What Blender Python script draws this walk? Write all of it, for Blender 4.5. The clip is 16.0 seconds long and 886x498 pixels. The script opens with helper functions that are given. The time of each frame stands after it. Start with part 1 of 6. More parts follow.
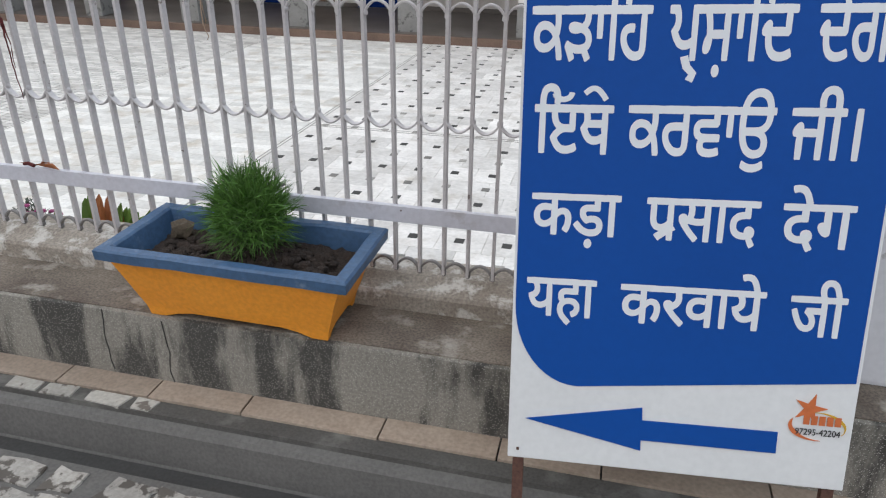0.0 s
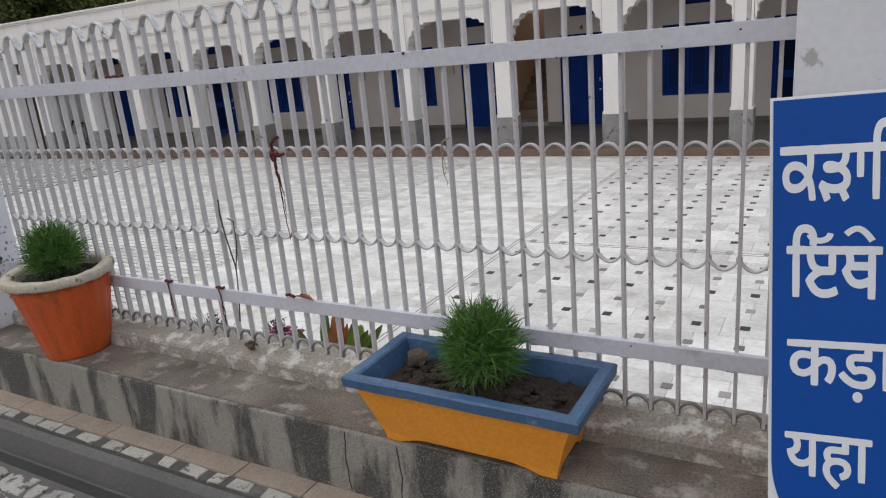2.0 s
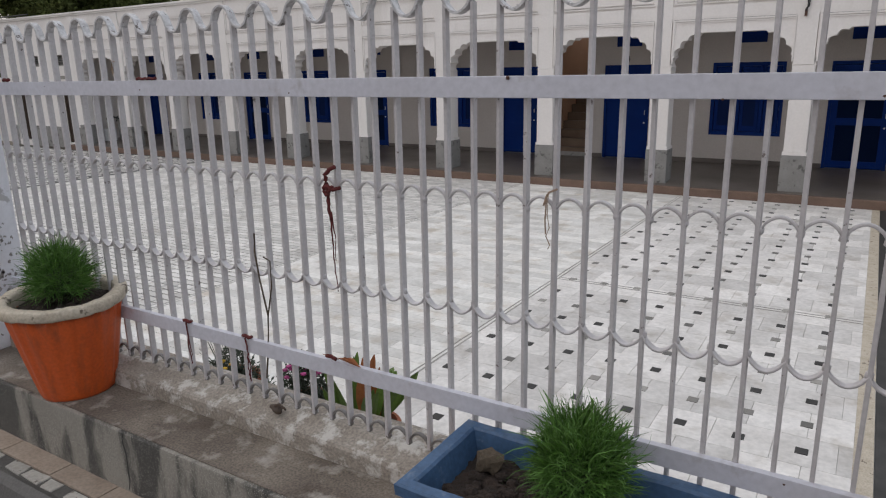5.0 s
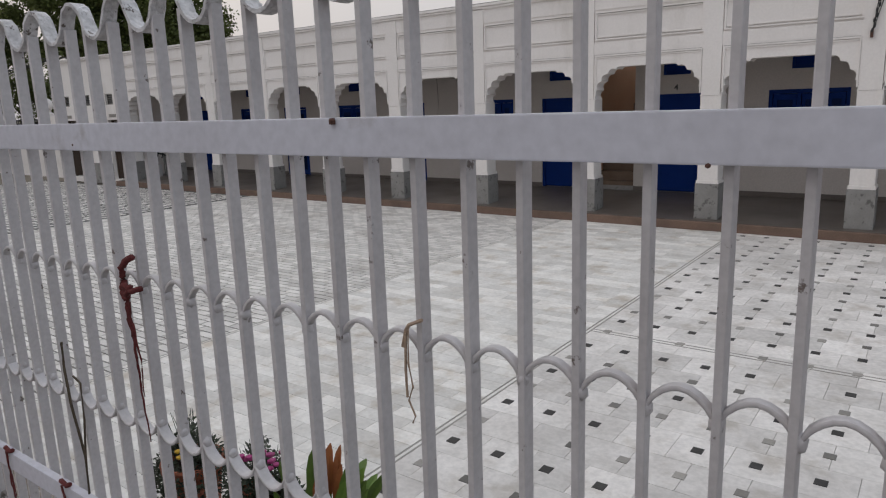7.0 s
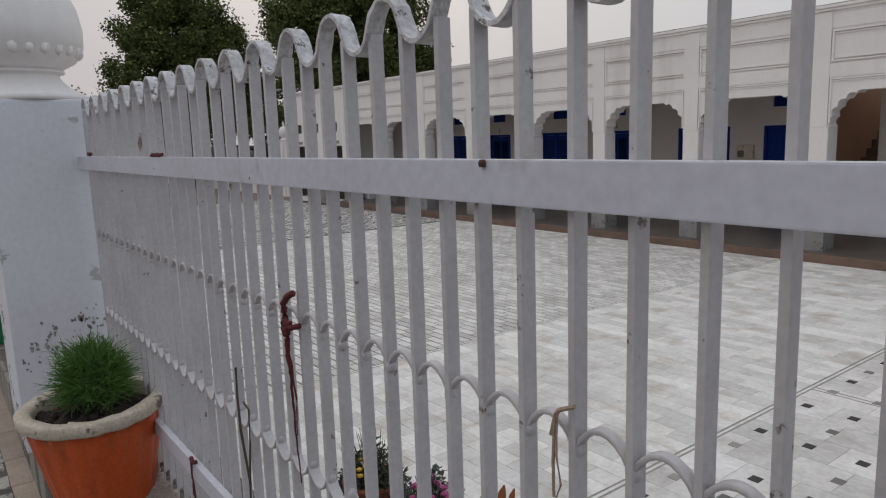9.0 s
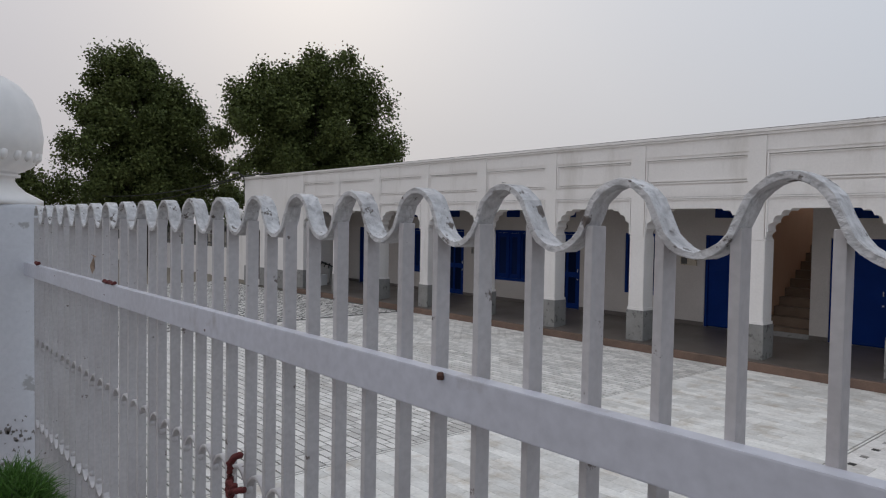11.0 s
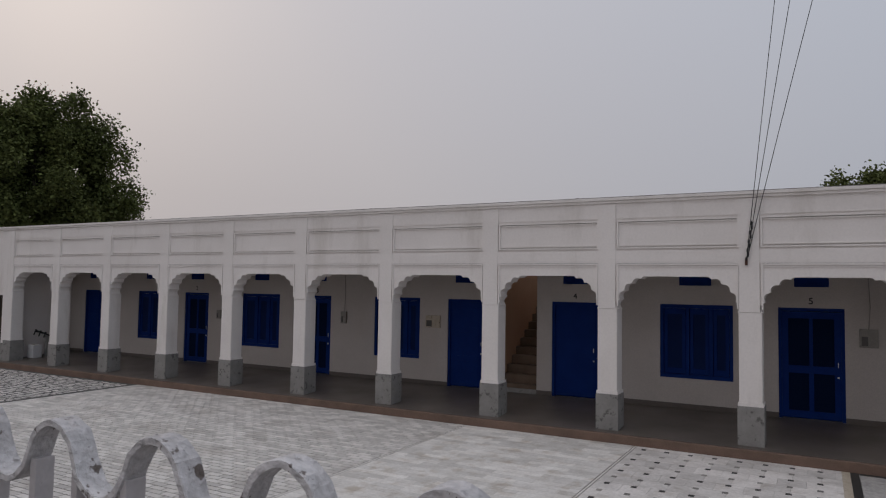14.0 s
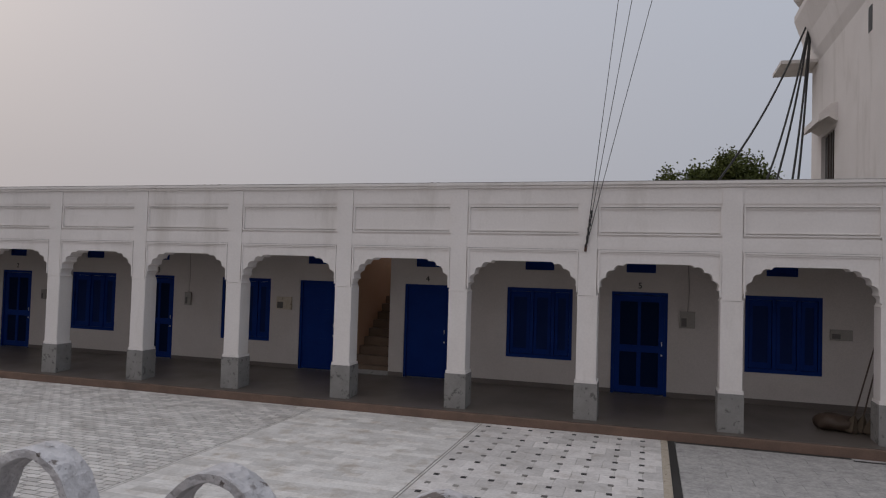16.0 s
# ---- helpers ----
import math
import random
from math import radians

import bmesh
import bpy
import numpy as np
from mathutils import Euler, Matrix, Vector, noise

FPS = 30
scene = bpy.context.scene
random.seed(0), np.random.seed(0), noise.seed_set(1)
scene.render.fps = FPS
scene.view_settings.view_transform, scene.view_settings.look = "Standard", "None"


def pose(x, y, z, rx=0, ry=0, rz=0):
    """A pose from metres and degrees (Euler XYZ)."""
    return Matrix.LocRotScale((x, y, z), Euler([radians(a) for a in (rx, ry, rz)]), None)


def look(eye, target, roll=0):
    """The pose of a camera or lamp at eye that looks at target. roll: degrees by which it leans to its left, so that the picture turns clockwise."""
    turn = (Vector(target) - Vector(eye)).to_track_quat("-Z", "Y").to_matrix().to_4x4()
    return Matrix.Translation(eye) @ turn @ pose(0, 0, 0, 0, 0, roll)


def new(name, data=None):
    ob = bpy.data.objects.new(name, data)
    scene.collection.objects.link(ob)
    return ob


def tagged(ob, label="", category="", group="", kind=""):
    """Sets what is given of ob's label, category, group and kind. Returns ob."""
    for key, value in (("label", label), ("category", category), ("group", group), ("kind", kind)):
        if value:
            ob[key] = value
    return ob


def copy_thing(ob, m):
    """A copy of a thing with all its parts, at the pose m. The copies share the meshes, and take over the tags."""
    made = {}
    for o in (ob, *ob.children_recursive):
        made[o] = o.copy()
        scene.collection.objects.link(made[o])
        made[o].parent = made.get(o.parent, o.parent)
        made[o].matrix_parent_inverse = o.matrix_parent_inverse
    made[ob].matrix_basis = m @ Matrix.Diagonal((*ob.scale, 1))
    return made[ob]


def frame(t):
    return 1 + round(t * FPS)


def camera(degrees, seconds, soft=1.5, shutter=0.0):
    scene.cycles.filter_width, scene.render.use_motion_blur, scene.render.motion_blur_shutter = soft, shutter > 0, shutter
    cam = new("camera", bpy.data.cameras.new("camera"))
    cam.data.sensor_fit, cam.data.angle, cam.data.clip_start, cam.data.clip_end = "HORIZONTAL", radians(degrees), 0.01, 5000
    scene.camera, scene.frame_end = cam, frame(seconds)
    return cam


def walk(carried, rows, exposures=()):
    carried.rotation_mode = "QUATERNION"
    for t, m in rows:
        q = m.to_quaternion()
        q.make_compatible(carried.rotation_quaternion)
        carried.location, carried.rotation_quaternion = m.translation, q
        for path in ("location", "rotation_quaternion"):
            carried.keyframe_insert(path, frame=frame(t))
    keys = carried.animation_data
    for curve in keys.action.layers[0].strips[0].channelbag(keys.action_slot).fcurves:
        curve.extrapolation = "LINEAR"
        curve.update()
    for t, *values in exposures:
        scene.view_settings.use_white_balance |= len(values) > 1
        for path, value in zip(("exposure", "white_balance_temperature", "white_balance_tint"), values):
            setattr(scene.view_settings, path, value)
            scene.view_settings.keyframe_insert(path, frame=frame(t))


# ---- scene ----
from mathutils import geometry

cam = camera(65.6, 16.0, soft=1.15)
PATH = [
    (0, (-0.288, 0.341, 1.378), (-0.692, 2.094, 0.505), 0.9),
    (0.2, (-0.290, 0.346, 1.379), (-0.742, 2.112, 0.554), 0.6),
    (0.5, (-0.295, 0.355, 1.382), (-0.834, 2.145, 0.67), -0.0),
    (1, (-0.317, 0.34, 1.439), (-1.011, 2.128, 0.875), -1.7),
    (1.5, (-0.356, 0.307, 1.476), (-1.182, 2.048, 0.939), -3.5),
    (2, (-0.354, 0.316, 1.457), (-1.326, 1.972, 0.898), -5.2),
    (2.5, (-0.409, 0.317, 1.503), (-1.505, 1.884, 0.917), -7.5),
    (3, (-0.457, 0.325, 1.482), (-1.588, 1.877, 0.925), -5.8),
    (3.5, (-0.542, 0.345, 1.489), (-1.619, 1.919, 0.887), -3.2),
    (3.7, (-0.583, 0.349, 1.472), (-1.567, 1.974, 0.846), -1.6),
    (5.8, (-0.757, 0.889, 1.477), (-1.825, 2.512, 1.008), -0.2),
    (6, (-0.763, 0.963, 1.478), (-1.857, 2.559, 0.97), 0.1),
    (6.5, (-0.78, 1.258, 1.459), (-2.018, 2.781, 1.078), -1.7),
    (7, (-0.811, 1.41, 1.47), (-1.972, 2.984, 1.056), -2.0),
    (7.5, (-0.894, 1.446, 1.489), (-1.877, 3.15, 1.129), -1.5),
    (8, (-0.894, 1.505, 1.505), (-2.135, 3.02, 1.099), -6.7),
    (8.5, (-0.872, 1.552, 1.481), (-2.349, 2.845, 1.098), -4.3),
    (10.8, (-0.861, 1.522, 1.567), (-2.513, 2.637, 1.419), 2.1),
    (11, (-0.863, 1.535, 1.62), (-2.37, 2.848, 1.551), 1.0),
    (11.5, (-0.859, 1.584, 1.705), (-2.181, 3.085, 1.712), 0.9),
    (12, (-0.861, 1.605, 1.753), (-2.055, 3.206, 1.862), 2.7),
    (12.5, (-0.848, 1.614, 1.779), (-1.965, 3.268, 1.902), 1.4),
    (13, (-0.852, 1.65, 1.796), (-1.848, 3.38, 1.918), 0.5),
    (13.5, (-0.855, 1.656, 1.794), (-1.803, 3.414, 1.902), 0.5),
    (14, (-0.858, 1.643, 1.797), (-1.817, 3.394, 1.906), 0.9),
    (14.5, (-0.86, 1.634, 1.8), (-1.89, 3.344, 1.916), 0.8),
    (15, (-0.855, 1.648, 1.799), (-1.833, 3.389, 1.912), 0.5),
    (15.5, (-0.838, 1.669, 1.795), (-1.62, 3.506, 1.91), 1.2),
    (16, (-0.822, 1.684, 1.79), (-1.399, 3.598, 1.857), 1.7),
]
EXPOSURES = [(0, 0.40, 6300, 4), (1.0, 0.3, 6350, 5), (2.5, 0.07, 6450, 6), (3.5, 0.02, 6500, 7), (6.0, -0.22, 6450, 7), (8.5, -0.37, 6450, 7), (11.0, -0.40, 6200, 6),
             (11.5, -0.53, 6200, 6), (12.3, -0.7, 6400, 9), (16.0, -0.81, 6430, 11)]
walk(cam, [(t, look(eye, target, roll)) for t, eye, target, roll in PATH], EXPOSURES)

# ---- world and sun: a hazy, overcast evening ----
SUN_EL, SUN_AZ = radians(24), radians(300)
world = bpy.data.worlds.new("sky")
scene.world = world
world.use_nodes = True
wn, wl = world.node_tree.nodes, world.node_tree.links
wn.clear()
w_out, w_bg = wn.new("ShaderNodeOutputWorld"), wn.new("ShaderNodeBackground")
w_sky, w_mix, w_tc = wn.new("ShaderNodeTexSky"), wn.new("ShaderNodeMix"), wn.new("ShaderNodeTexCoord")
w_sky.sky_type, w_sky.sun_disc, w_sky.sun_elevation, w_sky.sun_rotation = "NISHITA", False, SUN_EL, SUN_AZ
w_sky.dust_density, w_sky.air_density = 6.0, 1.0
w_dot, w_ramp, w_noise = wn.new("ShaderNodeVectorMath"), wn.new("ShaderNodeValToRGB"), wn.new("ShaderNodeTexNoise")
w_dot.operation, w_dot.inputs[1].default_value = "DOT_PRODUCT", (0.80, 0.32, 0.50)
w_map = wn.new("ShaderNodeMapRange")
w_map.inputs[1].default_value, w_map.inputs[2].default_value = -0.75, 0.85
w_noise.inputs["Scale"].default_value, w_noise.inputs["Detail"].default_value = 1.6, 4.0
w_add = wn.new("ShaderNodeMath")
w_add.operation = "MULTIPLY_ADD"
w_add.inputs[1].default_value = 0.10
el = w_ramp.color_ramp.elements
el[0].position, el[0].color = 0.0, (8.1, 7.45, 7.8, 1)
el[1].position, el[1].color = 1.0, (7.7, 8.3, 9.5, 1)
e = el.new(0.45)
e.color = (9.2, 8.8, 9.1, 1)
wl.new(w_tc.outputs["Generated"], w_dot.inputs[0])
wl.new(w_tc.outputs["Generated"], w_noise.inputs["Vector"])
wl.new(w_dot.outputs["Value"], w_map.inputs[0])
wl.new(w_noise.outputs["Fac"], w_add.inputs[0])
wl.new(w_map.outputs[0], w_add.inputs[2])
wl.new(w_add.outputs[0], w_ramp.inputs["Fac"])
w_mix.data_type = "RGBA"
w_mix.inputs["Factor"].default_value = 0.95
wl.new(w_sky.outputs["Color"], w_mix.inputs["A"])
wl.new(w_ramp.outputs["Color"], w_mix.inputs["B"])
# an overcast vault: brighter towards the zenith
w_sep, w_zen, w_gain = wn.new("ShaderNodeSeparateXYZ"), wn.new("ShaderNodeMapRange"), wn.new("ShaderNodeVectorMath")
w_gain.operation = "SCALE"
wl.new(w_tc.outputs["Generated"], w_sep.inputs[0])
wl.new(w_sep.outputs["Z"], w_zen.inputs[0])
w_zen.inputs[1].default_value, w_zen.inputs[2].default_value, w_zen.inputs[3].default_value, w_zen.inputs[4].default_value = 0.12, 1.0, 1.0, 1.6
wl.new(w_mix.outputs["Result"], w_gain.inputs[0])
wl.new(w_zen.outputs[0], w_gain.inputs["Scale"])
wl.new(w_gain.outputs[0], w_bg.inputs["Color"])
w_bg.inputs["Strength"].default_value = 0.085
wl.new(w_bg.outputs["Background"], w_out.inputs["Surface"])

sun = new("sun", bpy.data.lights.new("sun", "SUN"))
sun.data.energy, sun.data.angle, sun.data.color = 0.35, radians(50), (1.0, 0.95, 0.9)
sun.matrix_world = look((-22, -6, 30), (0, 5, 0))


# ---- materials ----
def material(name, base, rough=0.7, metal=0.0, tint=None, scale=6.0, amount=0.5, fine=80.0, grain=0.15, bump=0.15,
             dist=0.004, stain=None, stain_scale=1.2, stain_edge=(0.55, 0.75), random_shade=0.0, streak=False, spec=0.5):
    """A painted or mineral surface: two scales of tone, stains with their own shape, fine relief."""
    m = bpy.data.materials.new(name)
    m.use_nodes = True
    n, l = m.node_tree.nodes, m.node_tree.links
    bsdf = n["Principled BSDF"]
    tc = n.new("ShaderNodeTexCoord")
    geo = n.new("ShaderNodeNewGeometry")
    big, small = n.new("ShaderNodeTexNoise"), n.new("ShaderNodeTexNoise")
    big.inputs["Scale"].default_value, big.inputs["Detail"].default_value = scale, 6.0
    small.inputs["Scale"].default_value, small.inputs["Detail"].default_value = fine, 4.0
    for q in (big, small):
        l.new(geo.outputs["Position"], q.inputs["Vector"])
    mix = n.new("ShaderNodeMix")
    mix.data_type = "RGBA"
    ramp = n.new("ShaderNodeMapRange")
    ramp.inputs[1].default_value, ramp.inputs[2].default_value, ramp.inputs[4].default_value = 0.35, 0.7, amount
    l.new(big.outputs["Fac"], ramp.inputs[0])
    l.new(ramp.outputs[0], mix.inputs["Factor"])
    mix.inputs["A"].default_value = (*base, 1)
    mix.inputs["B"].default_value = (*(tint or [c * 0.8 for c in base]), 1)
    col = mix.outputs["Result"]
    fmix = n.new("ShaderNodeMix")
    fmix.data_type, fmix.blend_type = "RGBA", "MULTIPLY"
    fmix.inputs["Factor"].default_value = grain
    fr = n.new("ShaderNodeMapRange")
    fr.inputs[1].default_value, fr.inputs[2].default_value, fr.inputs[3].default_value = 0.3, 0.65, 0.0
    l.new(small.outputs["Fac"], fr.inputs[0])
    l.new(col, fmix.inputs["A"])
    l.new(fr.outputs[0], fmix.inputs["B"])
    col = fmix.outputs["Result"]
    if stain:
        st = n.new("ShaderNodeTexNoise")
        st.inputs["Scale"].default_value, st.inputs["Detail"].default_value, st.inputs["Roughness"].default_value = stain_scale, 8.0, 0.62
        if streak:
            mp = n.new("ShaderNodeMapping")
            mp.inputs["Scale"].default_value = (1.0, 1.0, 0.24)
            l.new(geo.outputs["Position"], mp.inputs["Vector"])
            l.new(mp.outputs["Vector"], st.inputs["Vector"])
        else:
            l.new(geo.outputs["Position"], st.inputs["Vector"])
        sr = n.new("ShaderNodeMapRange")
        sr.inputs[1].default_value, sr.inputs[2].default_value, sr.inputs[4].default_value = *stain_edge, stain[3]
        l.new(st.outputs["Fac"], sr.inputs[0])
        sm = n.new("ShaderNodeMix")
        sm.data_type = "RGBA"
        l.new(sr.outputs[0], sm.inputs["Factor"])
        l.new(col, sm.inputs["A"])
        sm.inputs["B"].default_value = (*stain[:3], 1)
        col = sm.outputs["Result"]
    if random_shade:
        oi, hv, rr = n.new("ShaderNodeObjectInfo"), n.new("ShaderNodeHueSaturation"), n.new("ShaderNodeMapRange")
        ad = n.new("ShaderNodeMath")
        ad.operation = "ADD"
        fr2 = n.new("ShaderNodeMath")
        fr2.operation = "FRACT"
        l.new(oi.outputs["Random"], ad.inputs[0])
        l.new(geo.outputs["Random Per Island"], ad.inputs[1])
        l.new(ad.outputs[0], fr2.inputs[0])
        rr.inputs[3].default_value, rr.inputs[4].default_value = 1.0 - random_shade, 1.0 + random_shade * 0.35
        l.new(fr2.outputs[0], rr.inputs[0])
        l.new(rr.outputs[0], hv.inputs["Value"])
        l.new(col, hv.inputs["Color"])
        col = hv.outputs["Color"]
    l.new(col, bsdf.inputs["Base Color"])
    rv = n.new("ShaderNodeMapRange")
    rv.inputs[3].default_value, rv.inputs[4].default_value = max(0.03, rough - 0.12), min(1, rough + 0.12)
    l.new(big.outputs["Fac"], rv.inputs[0])
    l.new(rv.outputs[0], bsdf.inputs["Roughness"])
    bsdf.inputs["Metallic"].default_value = metal
    bsdf.inputs["Specular IOR Level"].default_value = spec
    if bump:
        bp, ba = n.new("ShaderNodeBump"), n.new("ShaderNodeMath")
        ba.operation = "ADD"
        l.new(small.outputs["Fac"], ba.inputs[0])
        l.new(big.outputs["Fac"], ba.inputs[1])
        bp.inputs["Strength"].default_value, bp.inputs["Distance"].default_value = bump, dist
        l.new(ba.outputs[0], bp.inputs["Height"])
        l.new(bp.outputs["Normal"], bsdf.inputs["Normal"])
    return m


def terrazzo(name, base, chip, dark):
    """Weathered mosaic concrete: pale chips in a grey bed, with dark run-off stains."""
    m = material(name, base, 0.85, tint=[c * 0.72 for c in base], scale=5, fine=120, grain=0.35, bump=0.4, dist=0.003,
                 stain=(*dark, 0.9), stain_scale=5.6, stain_edge=(0.46, 0.545), streak=True)
    n, l = m.node_tree.nodes, m.node_tree.links
    bsdf = n["Principled BSDF"]
    src = bsdf.inputs["Base Color"].links[0].from_socket
    geo, v, mr, mx = n.new("ShaderNodeNewGeometry"), n.new("ShaderNodeTexVoronoi"), n.new("ShaderNodeMapRange"), n.new("ShaderNodeMix")
    v.inputs["Scale"].default_value = 190
    l.new(geo.outputs["Position"], v.inputs["Vector"])
    mr.inputs[1].default_value, mr.inputs[2].default_value, mr.inputs[3].default_value, mr.inputs[4].default_value = 0.2, 0.3, 0.75, 0.0
    l.new(v.outputs["Distance"], mr.inputs[0])
    mx.data_type = "RGBA"
    l.new(mr.outputs[0], mx.inputs["Factor"])
    l.new(src, mx.inputs["A"])
    mx.inputs["B"].default_value = (*chip, 1)
    l.new(mx.outputs["Result"], bsdf.inputs["Base Color"])
    return m


M = {}
M["whitewash"] = material("whitewash", (0.815, 0.775, 0.745), 0.88, tint=(0.72, 0.68, 0.645), scale=1.1, fine=25, grain=0.05, bump=0.05, stain=(0.48, 0.44, 0.39, 0.5), stain_scale=1.5, stain_edge=(0.56, 0.76), streak=True)
M["pillar_paint"] = material("pillar_paint", (0.69, 0.685, 0.715), 0.78, tint=(0.60, 0.59, 0.615), scale=1.8, amount=0.6, fine=60, grain=0.07, bump=0.1, stain=(0.30, 0.28, 0.265, 0.7), stain_scale=8.5, stain_edge=(0.635, 0.67))
M["fence_paint"] = material("fence_paint", (0.54, 0.51, 0.51), 0.45, tint=(0.41, 0.375, 0.37), scale=9, fine=110, grain=0.12, bump=0.25, dist=0.002, stain=(0.11, 0.08, 0.065, 0.9), stain_scale=34, stain_edge=(0.655, 0.69))
M["rail_paint"] = material("rail_paint", (0.585, 0.58, 0.635), 0.5, tint=(0.50, 0.485, 0.52), scale=5, fine=60, grain=0.12, bump=0.1, dist=0.002, stain=(0.30, 0.265, 0.255, 0.6), stain_scale=12, stain_edge=(0.60, 0.74))
M["foot_metal"] = material("weathered_iron", (0.24, 0.225, 0.215), 0.6, tint=(0.12, 0.105, 0.095), scale=18, amount=0.9, fine=110, grain=0.3, bump=0.3, dist=0.002)
M["flaking_paint"] = material("flaking_paint", (0.69, 0.67, 0.67), 0.65, tint=(0.50, 0.47, 0.465), scale=22, amount=0.8, fine=95, grain=0.3, bump=0.9, dist=0.007, stain=(0.10, 0.075, 0.06, 0.9), stain_scale=42, stain_edge=(0.60, 0.635))
M["terrazzo"] = terrazzo("terrazzo", (0.285, 0.262, 0.225), (0.46, 0.44, 0.39), (0.035, 0.033, 0.03))
M["ledge_top"] = material("ledge_top", (0.265, 0.222, 0.178), 0.85, tint=(0.115, 0.088, 0.068), scale=4.2, amount=1.0, fine=140, grain=0.5, bump=0.4, stain=(0.40, 0.37, 0.325, 0.7), stain_scale=9, stain_edge=(0.54, 0.66))
M["kerb"] = material("kerb_stone", (0.37, 0.325, 0.275), 0.85, tint=(0.20, 0.16, 0.125), scale=6, fine=120, grain=0.4, bump=0.6, stain=(0.60, 0.57, 0.53, 0.75), stain_scale=15, stain_edge=(0.51, 0.62))
M["pink_slab"] = material("pink_slab", (0.42, 0.335, 0.265), 0.6, tint=(0.30, 0.225, 0.17), scale=9, fine=90, grain=0.25, bump=0.2, stain=(0.16, 0.12, 0.09, 0.8), stain_scale=16, stain_edge=(0.68, 0.75), random_shade=0.2)
M["white_chip"] = material("white_chip", (0.52, 0.49, 0.44), 0.5, tint=(0.33, 0.305, 0.27), scale=12, fine=80, grain=0.25, bump=0.1, stain=(0.12, 0.10, 0.085, 0.9), stain_scale=22, stain_edge=(0.57, 0.61), random_shade=0.25)
M["lane_chip"] = material("lane_chip", (0.46, 0.43, 0.39), 0.6, tint=(0.30, 0.275, 0.245), scale=14, fine=90, grain=0.3, bump=0.15, stain=(0.085, 0.072, 0.06, 0.95), stain_scale=15, stain_edge=(0.52, 0.56), random_shade=0.25)
M["dull_chip"] = material("dull_chip", (0.30, 0.26, 0.22), 0.7, tint=(0.20, 0.17, 0.14), scale=12, fine=80, grain=0.3, bump=0.2, random_shade=0.35)
M["grey_bed"] = material("grey_bed", (0.10, 0.094, 0.086), 0.85, tint=(0.065, 0.06, 0.055), scale=7, fine=130, grain=0.3, bump=0.4, stain=(0.24, 0.23, 0.21, 0.7), stain_scale=6, stain_edge=(0.55, 0.75))
M["cement"] = material("cement", (0.14, 0.132, 0.124), 0.85, tint=(0.095, 0.09, 0.085), scale=3.5, fine=100, grain=0.25, bump=0.3, stain=(0.09, 0.085, 0.08, 0.7), stain_scale=3, stain_edge=(0.55, 0.75))
M["drain"] = material("drain_cement", (0.05, 0.048, 0.046), 0.6, tint=(0.03, 0.029, 0.028), scale=5, fine=100, grain=0.3, bump=0.25)
M["marble"] = material("white_marble", (0.80, 0.775, 0.735), 0.72, spec=0.1, tint=(0.62, 0.585, 0.54), scale=3.2, amount=0.7, fine=26, grain=0.14, bump=0.03, stain=(0.46, 0.39, 0.31, 0.7), stain_scale=2.9, stain_edge=(0.53, 0.70), random_shade=0.20)
M["marble_dotted"] = material("dirty_marble", (0.77, 0.735, 0.70), 0.72, spec=0.1, tint=(0.60, 0.565, 0.53), scale=3.6, amount=0.8, fine=26, grain=0.16, bump=0.03, stain=(0.42, 0.37, 0.315, 0.6), stain_scale=3.1, stain_edge=(0.55, 0.70), random_shade=0.2)
M["marble_brick"] = material("marble_brick", (0.74, 0.71, 0.67), 0.75, spec=0.08, tint=(0.54, 0.51, 0.48), scale=2, fine=40, grain=0.1, bump=0.04, stain=(0.48, 0.44, 0.40, 0.6), stain_scale=1.2, stain_edge=(0.52, 0.7), random_shade=0.24)
M["marble_vein"] = material("veined_marble", (0.50, 0.48, 0.455), 0.7, spec=0.1, tint=(0.26, 0.25, 0.245), scale=7, fine=26, grain=0.25, bump=0.03, random_shade=0.08)
M["black_marble"] = material("black_marble", (0.03, 0.028, 0.026), 0.55, spec=0.3, tint=(0.09, 0.085, 0.08), scale=8, fine=60, bump=0.03)
M["grey_marble"] = material("grey_marble", (0.30, 0.28, 0.25), 0.5, spec=0.3, tint=(0.24, 0.23, 0.22), scale=9, fine=60, bump=0.03, random_shade=0.6)
# dirt on the coping, and the shade painted along the mouldings
M["grime_shade"] = material("grime_and_shade", (0.25, 0.23, 0.21), 0.95, tint=(0.46, 0.44, 0.42), scale=2.5, amount=1.0, fine=40, grain=0.4, bump=0.1)
M["joint"] = material("joint_mortar", (0.60, 0.59, 0.57), 0.9, scale=4, fine=90, bump=0.2)
M["joint_dark"] = material("dark_joint", (0.10, 0.094, 0.088), 0.9, scale=4, fine=90, bump=0.2)
M["verandah"] = material("verandah_floor", (0.135, 0.115, 0.10), 0.4, tint=(0.078, 0.066, 0.056), scale=1.2, fine=60, grain=0.2, bump=0.05)
M["step_red"] = material("step_edge", (0.21, 0.135, 0.10), 0.85, tint=(0.10, 0.075, 0.06), scale=3, fine=60, grain=0.25, bump=0.2)
M["pedestal"] = material("pedestal_cement", (0.29, 0.28, 0.265), 0.8, tint=(0.19, 0.185, 0.178), scale=5, fine=40, grain=0.12, bump=0.15, stain=(0.10, 0.095, 0.09, 0.85), stain_scale=8, stain_edge=(0.57, 0.64))
M["blue"] = material("blue_gloss", (0.0012, 0.026, 0.17), 0.6, tint=(0.001, 0.018, 0.12), scale=3, fine=70, grain=0.3, bump=0.08, spec=0.12)
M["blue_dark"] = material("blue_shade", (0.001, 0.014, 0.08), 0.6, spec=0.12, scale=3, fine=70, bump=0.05)
